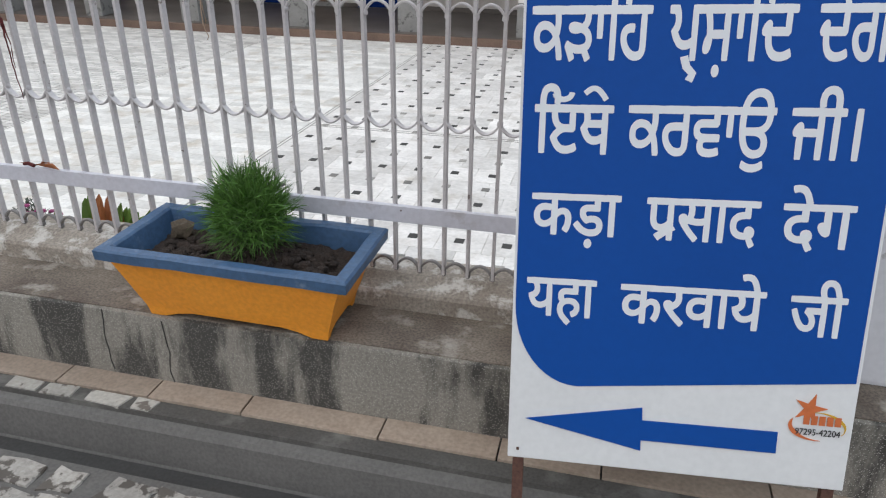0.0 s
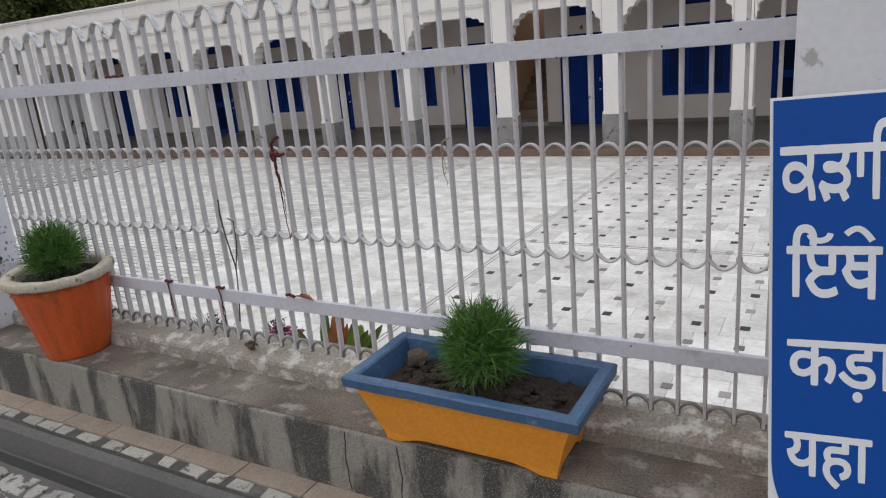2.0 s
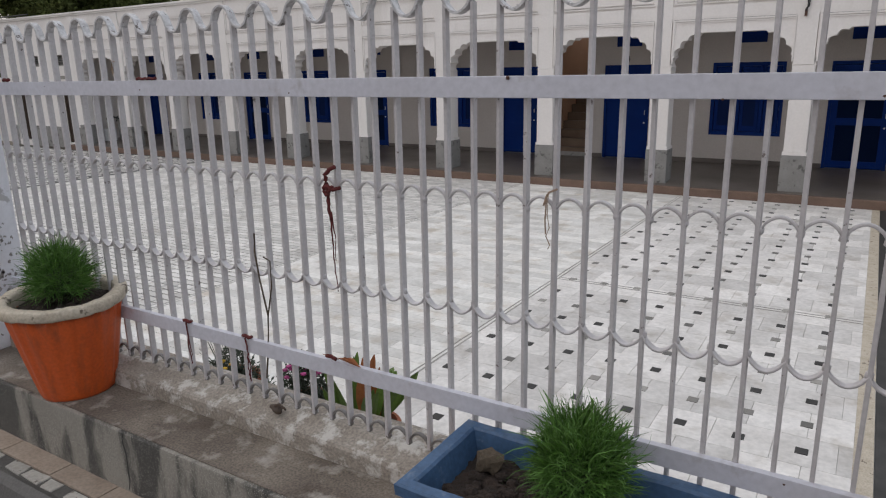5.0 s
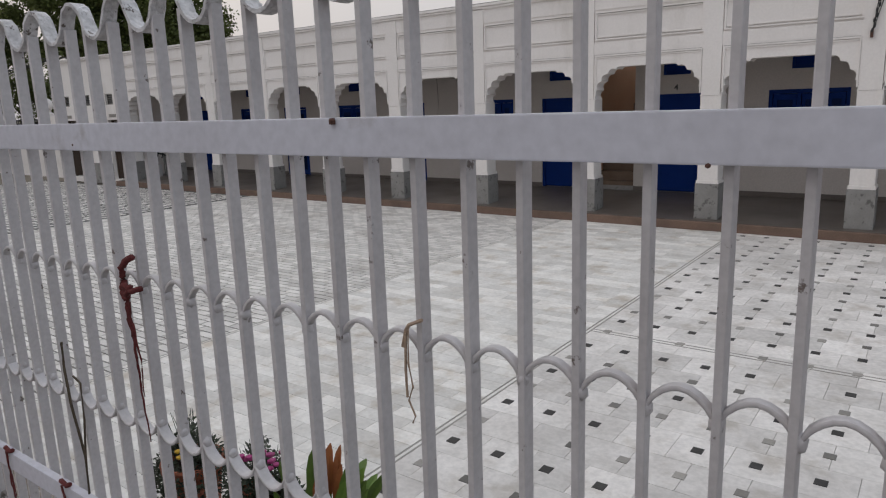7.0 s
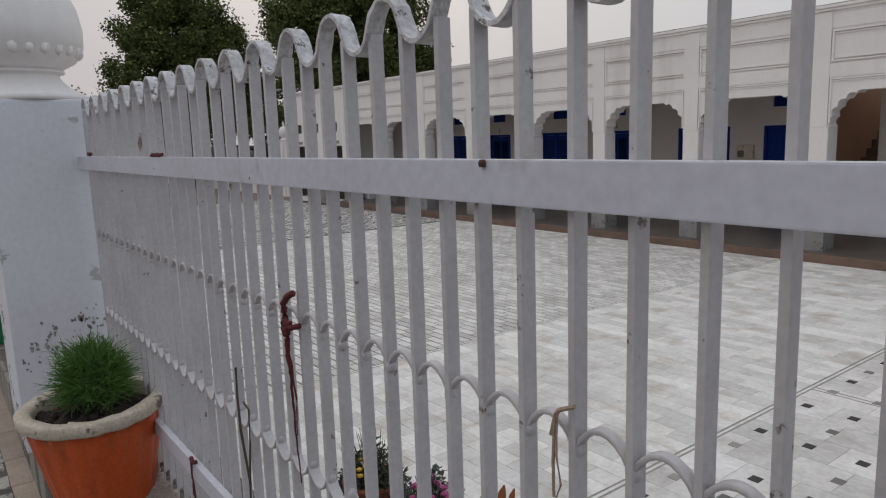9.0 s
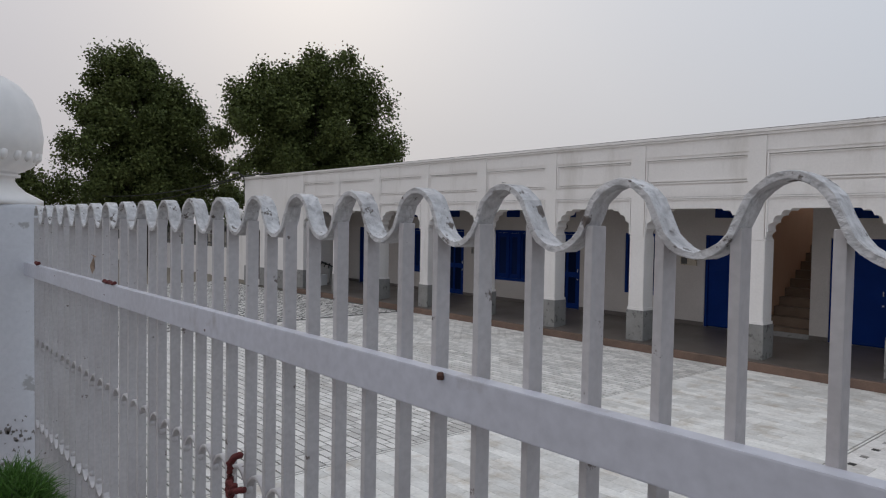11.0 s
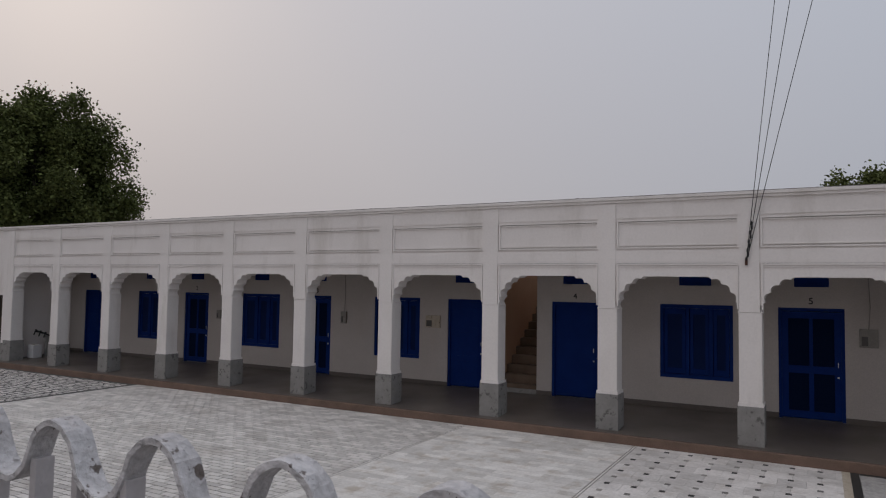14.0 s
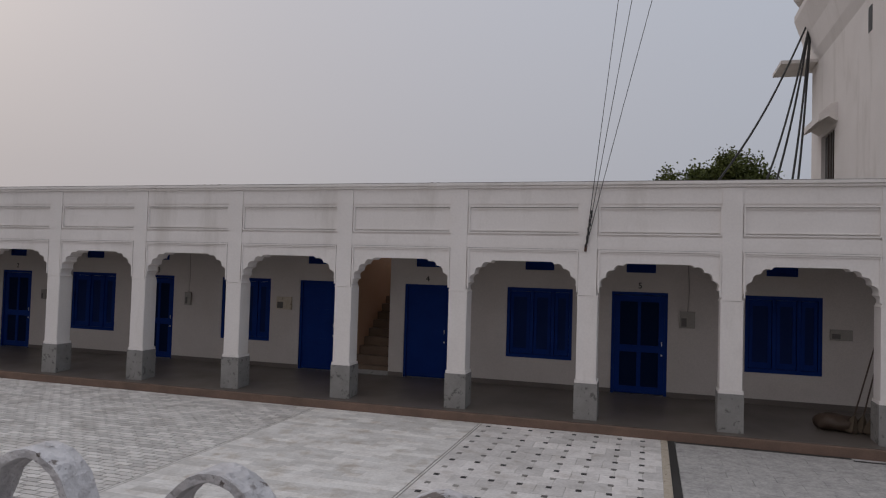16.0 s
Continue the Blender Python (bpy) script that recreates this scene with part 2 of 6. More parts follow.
M["dark_glass"] = material("dark_glass", (0.008, 0.009, 0.012), 0.12, scale=3, bump=0.0, grain=0.0)
# darker copy of the whitewash: the verandah's shade is put into its colour
M["inner_wash"] = material("shaded_whitewash", (0.545, 0.50, 0.465), 0.9, tint=(0.45, 0.41, 0.375), scale=1.3, fine=45, grain=0.12, bump=0.12, stain=(0.40, 0.38, 0.35, 0.5), stain_scale=1.6, stain_edge=(0.6, 0.78))
M["mesh_screen"] = material("fly_screen", (0.003, 0.011, 0.042), 0.9, spec=0.08, scale=30, fine=300, grain=0.4, bump=0.2)
M["brown_wood"] = material("brown_wood", (0.07, 0.045, 0.03), 0.6, scale=4, fine=60, grain=0.3, bump=0.2)
M["stair_wall"] = material("stair_plaster", (0.58, 0.38, 0.25), 0.85, tint=(0.48, 0.31, 0.20), scale=1.4, fine=40)
M["stair"] = material("stair_stone", (0.185, 0.125, 0.085), 0.75, tint=(0.10, 0.066, 0.045), scale=3, fine=60)
M["orange_pot"] = material("orange_plastic", (0.58, 0.095, 0.014), 0.5, tint=(0.48, 0.07, 0.010), scale=6, fine=90, grain=0.2, bump=0.15, stain=(0.22, 0.055, 0.02, 0.65), stain_scale=17, stain_edge=(0.55, 0.70), streak=True)
M["cream_rim"] = material("cream_paint", (0.55, 0.48, 0.38), 0.7, tint=(0.44, 0.37, 0.28), scale=14, amount=0.8, fine=90, grain=0.3, bump=0.4, stain=(0.09, 0.065, 0.045, 0.9), stain_scale=16, stain_edge=(0.625, 0.66))
M["yellow_pot"] = material("yellow_paint", (0.84, 0.325, 0.028), 0.5, tint=(0.76, 0.265, 0.018), scale=6, fine=80, grain=0.15, bump=0.3, dist=0.003, stain=(0.33, 0.14, 0.03, 0.6), stain_scale=9, stain_edge=(0.64, 0.76))
M["blue_rim"] = material("slate_blue_paint", (0.055, 0.115, 0.22), 0.5, tint=(0.035, 0.08, 0.165), scale=9, fine=80, grain=0.25, bump=0.3, dist=0.003, stain=(0.22, 0.27, 0.34, 0.7), stain_scale=14, stain_edge=(0.6, 0.72))
M["bare_patch"] = material("bare_plaster", (0.36, 0.335, 0.32), 0.9, tint=(0.19, 0.17, 0.155), scale=22, amount=1.0, fine=120, grain=0.4, bump=0.4)
M["soil"] = material("soil", (0.028, 0.018, 0.013), 0.95, tint=(0.075, 0.047, 0.034), scale=30, fine=160, grain=0.4, bump=1.0, dist=0.01)
M["green_pot"] = material("green_plastic", (0.012, 0.16, 0.045), 0.5, scale=6, fine=90, bump=0.1)
M["clay_pot"] = material("clay_pot", (0.34, 0.10, 0.05), 0.75, tint=(0.26, 0.085, 0.045), scale=8, fine=90, grain=0.2, bump=0.2)
M["leaf_bright"] = material("feathery_leaf", (0.092, 0.205, 0.027), 0.65, tint=(0.055, 0.135, 0.018), scale=20, fine=60, bump=0, random_shade=0.45)
M["leaf_broad"] = material("broad_leaf", (0.13, 0.22, 0.035), 0.5, tint=(0.11, 0.16, 0.03), scale=20, fine=60, bump=0, random_shade=0.4)
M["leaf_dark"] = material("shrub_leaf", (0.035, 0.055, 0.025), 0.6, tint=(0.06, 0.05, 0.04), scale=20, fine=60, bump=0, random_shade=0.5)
M["leaf_dry"] = material("dry_leaf", (0.36, 0.12, 0.035), 0.7, tint=(0.22, 0.07, 0.025), scale=20, fine=60, bump=0.1)
M["petal_pink"] = material("pink_petal", (0.42, 0.05, 0.20), 0.6, scale=20, bump=0, random_shade=0.3)
M["petal_yellow"] = material("yellow_petal", (0.6, 0.36, 0.02), 0.6, scale=20, bump=0)
M["tree_leaf"] = material("tree_leaf", (0.11, 0.135, 0.04), 0.7, tint=(0.165, 0.18, 0.055), scale=0.5, fine=3, grain=0.2, bump=0, random_shade=0.5, spec=0.2)
M["bark"] = material("bark", (0.07, 0.055, 0.04), 0.9, scale=3, fine=30, grain=0.4, bump=0.6, dist=0.02)
M["sign_white"] = material("sign_white", (0.68, 0.68, 0.68), 0.45, tint=(0.6, 0.6, 0.6), scale=3, fine=60, grain=0.06, bump=0.03, stain=(0.45, 0.42, 0.38, 0.5), stain_scale=9, stain_edge=(0.66, 0.78))
M["sign_blue"] = material("sign_blue", (0.004, 0.062, 0.30), 0.55, spec=0.2, tint=(0.004, 0.053, 0.26), scale=2, fine=60, grain=0.06, bump=0.02)
M["sign_letter"] = material("sign_letter", (0.70, 0.71, 0.73), 0.45, scale=3, fine=60, grain=0.03, bump=0)
M["sign_orange"] = material("sign_orange", (0.55, 0.14, 0.04), 0.45, scale=3, bump=0)
M["ink"] = material("dark_ink", (0.02, 0.02, 0.02), 0.6, scale=3, bump=0)
M["rust"] = material("rusted_iron", (0.11, 0.05, 0.035), 0.8, scale=20, fine=120, grain=0.4, bump=0.5)
M["red_cloth"] = material("red_cloth", (0.13, 0.022, 0.02), 0.95, tint=(0.09, 0.02, 0.02), scale=40, fine=220, grain=0.35, bump=0.6)
M["tan_thread"] = material("tan_thread", (0.40, 0.29, 0.21), 0.95, scale=40, fine=220, grain=0.3, bump=0.5)
M["cable"] = material("black_cable", (0.018, 0.018, 0.018), 0.6, scale=10, bump=0)
M["grey_plastic"] = material("grey_plastic", (0.30, 0.28, 0.25), 0.6, scale=8, fine=60, bump=0.1)
M["asphalt"] = material("road_cement", (0.12, 0.114, 0.108), 0.9, tint=(0.08, 0.076, 0.072), scale=2.5, fine=120, grain=0.3, bump=0.4, stain=(0.20, 0.19, 0.18, 0.6), stain_scale=2, stain_edge=(0.5, 0.7))
M["ground"] = material("ground_earth", (0.20, 0.17, 0.13), 0.95, scale=0.3, fine=8, grain=0.2, bump=0.2)
M["broom"] = material("broom_straw", (0.10, 0.075, 0.05), 0.95, scale=30, fine=160, grain=0.4, bump=0.5)


# ---- builders ----
def part(name, bm, mat, parent=None, label="", smooth=False):
    me = bpy.data.meshes.new(name)
    bm.normal_update()
    bm.to_mesh(me)
    bm.free()
    me.materials.append(M[mat])
    if smooth:
        me.polygons.foreach_set("use_smooth", [True] * len(me.polygons))
    ob = new(name, me)
    if parent:
        ob.parent = parent
    if label:
        tagged(ob, label)
    return ob


def raw(name, verts, faces, mat, parent=None, label=""):
    me = bpy.data.meshes.new(name)
    me.from_pydata(verts, [], faces)
    me.materials.append(M[mat])
    ob = new(name, me)
    if parent:
        ob.parent = parent
    if label:
        tagged(ob, label)
    return ob


def thing(name, label, category, at=(0, 0, 0), group="", kind="", turn=(0, 0, 0)):
    ob = new(name)
    ob.matrix_basis = pose(*at, *turn)
    return tagged(ob, label, category, group, kind)


def box(bm, x0, y0, z0, x1, y1, z1, bevel=0.0):
    vs = [bm.verts.new(c) for c in ((x0, y0, z0), (x1, y0, z0), (x1, y1, z0), (x0, y1, z0), (x0, y0, z1), (x1, y0, z1), (x1, y1, z1), (x0, y1, z1))]
    fs = [bm.faces.new([vs[i] for i in f]) for f in ((3, 2, 1, 0), (4, 5, 6, 7), (0, 1, 5, 4), (1, 2, 6, 5), (2, 3, 7, 6), (3, 0, 4, 7))]
    if bevel:
        bmesh.ops.bevel(bm, geom=list({e for f in fs for e in f.edges}), offset=bevel, segments=2, profile=0.7, affect="EDGES")
    return bm


def boxes(*items, bevel=0.0):
    bm = bmesh.new()
    for i in items:
        box(bm, *i, bevel=bevel)
    return bm


def lathe(bm, profile, seg=32, cx=0.0, cy=0.0, flute=None):
    """A solid of revolution; flute(angle, height) scales the radius."""
    rings = []
    for r, z in profile:
        rings.append([bm.verts.new((cx + math.cos(a) * r * (flute(a, z) if flute else 1), cy + math.sin(a) * r * (flute(a, z) if flute else 1), z))
                      for a in (2 * math.pi * k / seg for k in range(seg))])
    for a, b in zip(rings, rings[1:]):
        for k in range(seg):
            bm.faces.new((a[k], a[(k + 1) % seg], b[(k + 1) % seg], b[k]))
    bm.faces.new(rings[0][::-1])
    bm.faces.new(rings[-1])
    return bm


def tube(bm, pts, r, seg=6, r1=None):
    """A round rod along points, tapering to r1."""
    pts = [Vector(p) for p in pts]
    rings = []
    for i, p in enumerate(pts):
        d = (pts[min(i + 1, len(pts) - 1)] - pts[max(i - 1, 0)]).normalized()
        side = d.cross(Vector((0, 0, 1)))
        if side.length < 1e-3:
            side = d.cross(Vector((0, 1, 0)))
        side.normalize()
        up = side.cross(d)
        rr = r if r1 is None else r + (r1 - r) * i / (len(pts) - 1)
        rings.append([bm.verts.new(p + (side * math.cos(a) + up * math.sin(a)) * rr) for a in (2 * math.pi * k / seg for k in range(seg))])
    for a, b in zip(rings, rings[1:]):
        for k in range(seg):
            bm.faces.new((a[k], a[(k + 1) % seg], b[(k + 1) % seg], b[k]))
    bm.faces.new(rings[0][::-1])
    bm.faces.new(rings[-1])
    return bm


def strip(bm, pts, wide, thick, jitter=0.0):
    """A flat iron bar bent along points in the plane y = const; wide runs along y."""
    rings = []
    for i, (x, y, z) in enumerate(pts):
        a, b = pts[max(i - 1, 0)], pts[min(i + 1, len(pts) - 1)]
        d = Vector((b[0] - a[0], b[2] - a[2])).normalized()
        nx, nz = -d.y, d.x
        t = thick * (1 + jitter * (random.random() - 0.4))
        w = wide * (1 + jitter * 0.5 * (random.random() - 0.4))
        ring = []
        for sy, sn in ((-0.5, -0.42), (-0.44, -0.5), (0.44, -0.5), (0.5, -0.42), (0.5, 0.42), (0.44, 0.5), (-0.44, 0.5), (-0.5, 0.42)):
            q = 1 + jitter * (random.random() - 0.5)
            ring.append(bm.verts.new((x + nx * t * sn * q, y + w * sy * (1 + (q - 1) * 0.3), z + nz * t * sn * q)))
        rings.append(ring)
    n = len(rings[0])
    for a, b in zip(rings, rings[1:]):
        for k in range(n):
            bm.faces.new((a[k], a[(k + 1) % n], b[(k + 1) % n], b[k]))
    bm.faces.new(rings[0][::-1])
    bm.faces.new(rings[-1])
    return bm


def prism(bm, outline, y0, y1):
    """An outline in x, z, drawn out from y0 to y1."""
    a = [bm.verts.new((x, y0, z)) for x, z in outline]
    b = [bm.verts.new((x, y1, z)) for x, z in outline]
    bm.faces.new(a)
    bm.faces.new(b[::-1])
    n = len(a)
    for k in range(n):
        bm.faces.new((a[k], b[k], b[(k + 1) % n], a[(k + 1) % n]))
    return bm


def pierced_wall(bm, x0, x1, z0, z1, y0, y1, openings):
    """A wall along x with real openings (x0, x1, z0, z1)."""
    xs = sorted({x0, x1, *[v for o in openings for v in o[:2]]})
    for a, b in zip(xs, xs[1:]):
        m = (a + b) / 2
        z = z0
        for o in sorted((o for o in openings if o[0] < m < o[1]), key=lambda o: o[2]):
            if o[2] > z + 1e-4:
                box(bm, a, y0, z, b, y1, o[2])
            z = o[3]
        if z < z1 - 1e-4:
            box(bm, a, y0, z, b, y1, z1)
    bmesh.ops.remove_doubles(bm, verts=bm.verts, dist=1e-5)
    return bm


def turns(p, ring):
    """How often the closed ring winds round p."""
    n = 0
    for a, b in zip(ring, ring[1:] + ring[:1]):
        side = (b.x - a.x) * (p.y - a.y) - (p.x - a.x) * (b.y - a.y)
        if a.y <= p.y < b.y and side > 0:
            n += 1
        elif b.y <= p.y < a.y and side < 0:
            n -= 1
    return n


def lettering(name, body, size, mat, parent, m, width=0.0):
    """Flat letters with the built-in font, lying in x, z of the pose m; width fits the line."""
    cu = bpy.data.curves.new(name, "FONT")
    cu.body, cu.size, cu.extrude = body, size, 0.0006
    tmp = bpy.data.objects.new(name, cu)
    lines = tmp.to_curve(bpy.context.evaluated_depsgraph_get())
    loops = []
    for s in lines.splines:
        pts, q = [], s.bezier_points
        for a, b in zip(q, list(q[1:]) + [q[0]]):
            p0, p1, p2, p3 = a.co.xy, a.handle_right.xy, b.handle_left.xy, b.co.xy
            for k in range(5):
                u = k / 5
                pts.append(p0 * (1 - u) ** 3 + p1 * 3 * u * (1 - u) ** 2 + p2 * 3 * u * u * (1 - u) + p3 * u ** 3)
        area = sum(a.x * b.y - a.y * b.x for a, b in zip(pts, pts[1:] + pts[:1])) / 2
        loops.append((area, pts))
    tmp.to_curve_clear()
    bpy.data.objects.remove(tmp)
    way = math.copysign(1, max(loops, key=lambda q: abs(q[0]))[0])
    # every contour is set a little outwards, then the union of all is filled
    bold, verts, edges, rings = size * 0.018, [], [], []
    for area, pts in loops:
        first, ring = len(verts), []
        for a, p, b in zip(pts[-1:] + pts[:-1], pts, pts[1:] + pts[:1]):
            d = ((p - a).normalized() + (b - p).normalized()).normalized()
            ring.append(p + Vector((d.y, -d.x)) * bold * way)
        verts += ring
        rings.append(ring)
        edges += [(first + k, first + (k + 1) % len(ring)) for k in range(len(ring))]
    vs, _, tris, _, _, _ = geometry.delaunay_2d_cdt(verts, edges, [], 0, 1e-6)
    keep = []
    for f in tris:
        c = sum((vs[q] for q in f), Vector((0, 0))) / len(f)
        if sum(turns(c, ring) for ring in rings):
            keep.append(f)
    me = bpy.data.meshes.new(name)
    me.from_pydata([(v.x, v.y, 0) for v in vs], [], keep)
    me.update()
    xs = [v.co.x for v in me.vertices]
    k = width / (max(xs) - min(xs)) if width else 1.0
    me.transform(Matrix.Translation((-min(xs), 0, 0)))
    me.transform(m @ pose(0, 0, 0, 90) @ Matrix.Diagonal((k, 1, 1, 1)))
    me.materials.clear()
    me.materials.append(M[mat])
    ob = new(name, me)
    ob.parent = parent
    return ob


ROAD, LEDGE, KERB, COURT, VER = 0.0, 0.345, 0.43, -0.90, -0.60
FENCE_Y, PITCH = 2.06, 0.0715
FACE_Y, WALL_Y, TOP_Z = 14.13, 16.34, 3.38

# ---- ground, road, drain and ledge ----
ground = tagged(part("ground", boxes((-600, -600, -1.6, 600, 600, -0.96)), "ground"), "bare brown earth reaching to the horizon", "ground", kind="structure")
road = tagged(part("road", boxes((-30, -14, -0.95, 14, 1.38, ROAD)), "asphalt"), "worn grey cement lane with pale stone patches", "road", kind="structure")
bm = bmesh.new()
prism_pts = [(1.38, 0.0), (1.525, -0.004), (1.535, -0.034), (1.590, -0.040), (1.600, -0.026), (1.612, 0.078), (1.622, 0.092), (1.645, 0.102), (1.80, 0.112), (1.80, -0.95), (1.38, -0.95)]
a = [bm.verts.new((-30, y, z)) for y, z in prism_pts]
b = [bm.verts.new((14, y, z)) for y, z in prism_pts]
bm.faces.new(a)
bm.faces.new(b[::-1])
for k in range(len(a)):
    bm.faces.new((a[k], b[k], b[(k + 1) % len(a)], a[(k + 1) % len(a)]))
bmesh.ops.recalc_face_normals(bm, faces=bm.faces)
drain = tagged(part("drain", bm, "cement"), "grey cement drain channel along the foot of the ledge", "drain", kind="structure")
part("channel", boxes((-30, 1.533, -0.060, 14, 1.592, -0.030)), "drain", drain, "dark damp channel bed")

ledge = tagged(part("ledge", boxes((-12, 1.775, -0.95, 6, 2.03, LEDGE), bevel=0.008), "terrazzo"), "stained grey mosaic-chip ledge wall below the fence", "ledge", kind="structure")
bm = bmesh.new()
box(bm, -12, 1.79, LEDGE, 6, 1.984, LEDGE + 0.004)
part("ledge_top", bm, "ledge_top", ledge, "brown weathered cement top")
bm = bmesh.new()
sec = [(1.985, LEDGE - 0.02), (1.985, 0.396), (1.990, 0.406), (2.030, 0.416), (2.06, 0.430), (2.16, 0.430), (2.17, 0.41), (2.17, -0.95), (2.031, -0.95), (2.031, LEDGE - 0.02)]
nx = 120
rings = [[bm.verts.new((-12 + 18 * k / nx, y + 0.004 * noise.noise(Vector((k * 0.7, y * 40, 0))), z + (0.005 * noise.noise(Vector((k * 0.9, y * 30, 3))) if z > 0.36 else 0))) for y, z in sec] for k in range(nx + 1)]
for a, b in zip(rings, rings[1:]):
    for k in range(len(sec)):
        bm.faces.new((a[k], b[k], b[(k + 1) % len(sec)], a[(k + 1) % len(sec)]))
bm.faces.new(rings[0])
bm.faces.new(rings[-1][::-1])
bmesh.ops.recalc_face_normals(bm, faces=bm.faces)
kerb = tagged(part("kerb", bm, "kerb"), "rough low kerb carrying the fence", "kerb", kind="structure")
shelf = tagged(part("planting_shelf", boxes((-12, 2.17, -0.95, -2.45, 2.62, -0.13), (-2.45, 2.17, -0.95, -2.085, 2.62, -0.06), (-2.085, 2.17, -0.95, 6, 2.62, 0.0)), "cement"), "cement shelf behind the kerb", "ledge", kind="structure")
# hairline cracks in the ledge face
crack = bmesh.new()
for x, z0 in ((-1.630, LEDGE), (-1.43, LEDGE - 0.01), (-2.7, LEDGE), (-0.28, LEDGE)):
    z, pts = z0, []
    while z > 0.12:
        pts.append((x + random.uniform(-0.008, 0.008), 1.7745, z))
        z -= 0.035
    tube(crack, pts, 0.0022, 4)
part("crack", crack, "drain", ledge)

# ---- the fence ----
BAR0 = -1.325


def scallop(x_first, n, base, rise, wide, thick, up=True, name="", parent=None, mat="fence_paint", jitter=0.0):
    """A row of bent loops from bar to bar."""
    bm = bmesh.new()
    pts = []
    for i in range(n):
        for k in range(8):
            u = k / 8
            h = math.sin(math.pi * u) ** 0.7
            pts.append((x_first + (i + u) * PITCH, FENCE_Y, base + (h if up else -h) * rise))
    pts.append((x_first + n * PITCH, FENCE_Y, base))
    strip(bm, pts, wide, thick, jitter)
    for i in range(n + 1):
        c = (x_first + i * PITCH, FENCE_Y, base)
        bmesh.ops.create_icosphere(bm, subdivisions=1, radius=0.0105, matrix=Matrix.Translation(c) @ Matrix.Diagonal((0.9, 1.0, 1.15, 1)))
    return part(name, bm, mat, parent, smooth=True)


def fence(x_from, x_to, label):
    f = thing("fence", label, "fence")
    i0, i1 = math.ceil((x_from - BAR0) / PITCH), math.floor((x_to - BAR0) / PITCH)
    if (i0 - 1) % 2:
        i0 += 1
    me = None
    for i in range(i0, i1 + 1):
        x = BAR0 + i * PITCH
        if me is None:
            bm = boxes((-0.0045, -0.0100, 0.442, 0.0045, 0.0100, 1.622), bevel=0.0015)
            ob = part("bar", bm, "fence_paint", f)
            me = ob.data
        else:
            ob = new("bar", me)
            ob.parent = f
        ob.matrix_basis = pose(x + random.uniform(-0.0015, 0.0015), FENCE_Y, 0, random.uniform(-0.1, 0.1), random.uniform(-0.15, 0.15), random.uniform(-4, 4))
    x0, n = BAR0 + i0 * PITCH, i1 - i0
    part("top_rail", boxes((x_from - 0.03, FENCE_Y - 0.026, 1.409, x_to + 0.03, FENCE_Y - 0.008, 1.457), bevel=0.002), "rail_paint", f, "flat pale grey upper rail")
    part("bottom_rail", boxes((x_from - 0.03, FENCE_Y - 0.026, 0.602, x_to + 0.03, FENCE_Y - 0.008, 0.650), bevel=0.002), "rail_paint", f, "flat pale grey lower rail")
    scallop(x0, n, 1.157, 0.030, 0.012, 0.006, True, "middle_scallop", f)
    scallop(x0, n, 0.897, 0.030, 0.020, 0.005, False, "lower_scallop", f)
    scallop(x0, n, 0.446, 0.034, 0.012, 0.006, True, "foot_scallop", f, "foot_metal")
    bm, pts = bmesh.new(), []
    steps = 10
    for k in range(n * steps + 1):
        u = k / steps
        pts.append((x0 + u * PITCH, FENCE_Y, 1.630 + 0.031 * math.copysign(abs(math.sin(math.pi * (u + (0 if i0 % 2 else 1)))) ** 0.62, math.sin(math.pi * (u + (0 if i0 % 2 else 1))))))
    strip(bm, pts, 0.025, 0.0065, 0.2)
    part("wave_top", bm, "flaking_paint", f, "wavy top bar with flaking white paint")
    # curled flakes of thick old paint on the falling side of each wave
    flakes, fr = bmesh.new(), random.Random(int(x_from * -100))
    for k in range(0, n * steps):
        if pts[k + 1][2] < pts[k][2] - 0.001 or fr.random() < 0.12:
            x, y, z = pts[k]
            for _ in range(fr.choice((0, 0, 1, 1))):
                c = Vector((x + fr.uniform(-0.004, 0.004), y + fr.uniform(-0.011, 0.011), z + 0.0035))
                d = Vector((pts[k + 1][0] - x, 0, pts[k + 1][2] - z)).normalized()
                nrm = Vector((-d.z, 0, d.x)) * (1 if d.x > 0 else -1)
                s = fr.uniform(0.0015, 0.0038)
                ring = [c + d * math.cos(a) * s * fr.uniform(0.6, 1.3) + Vector((0, 1, 0)) * math.sin(a) * s * fr.uniform(0.6, 1.3) + nrm * fr.uniform(0.0, 0.0022) for a in (1.05 * q for q in range(6))]
                vs = [flakes.verts.new(p) for p in ring]
                top = flakes.verts.new(c + nrm * fr.uniform(0.0006, 0.002))
                for q in range(6):
                    flakes.faces.new((vs[q], vs[(q + 1) % 6], top))
    tagged(part("paint_flakes", flakes, "flaking_paint", f), kind="stuff")
    return f


fence(-3.79, -0.40, "pale grey painted iron fence with wavy top and scallops")
fence(-7.75, -4.24, "pale grey painted iron fence beyond the domed pillar")


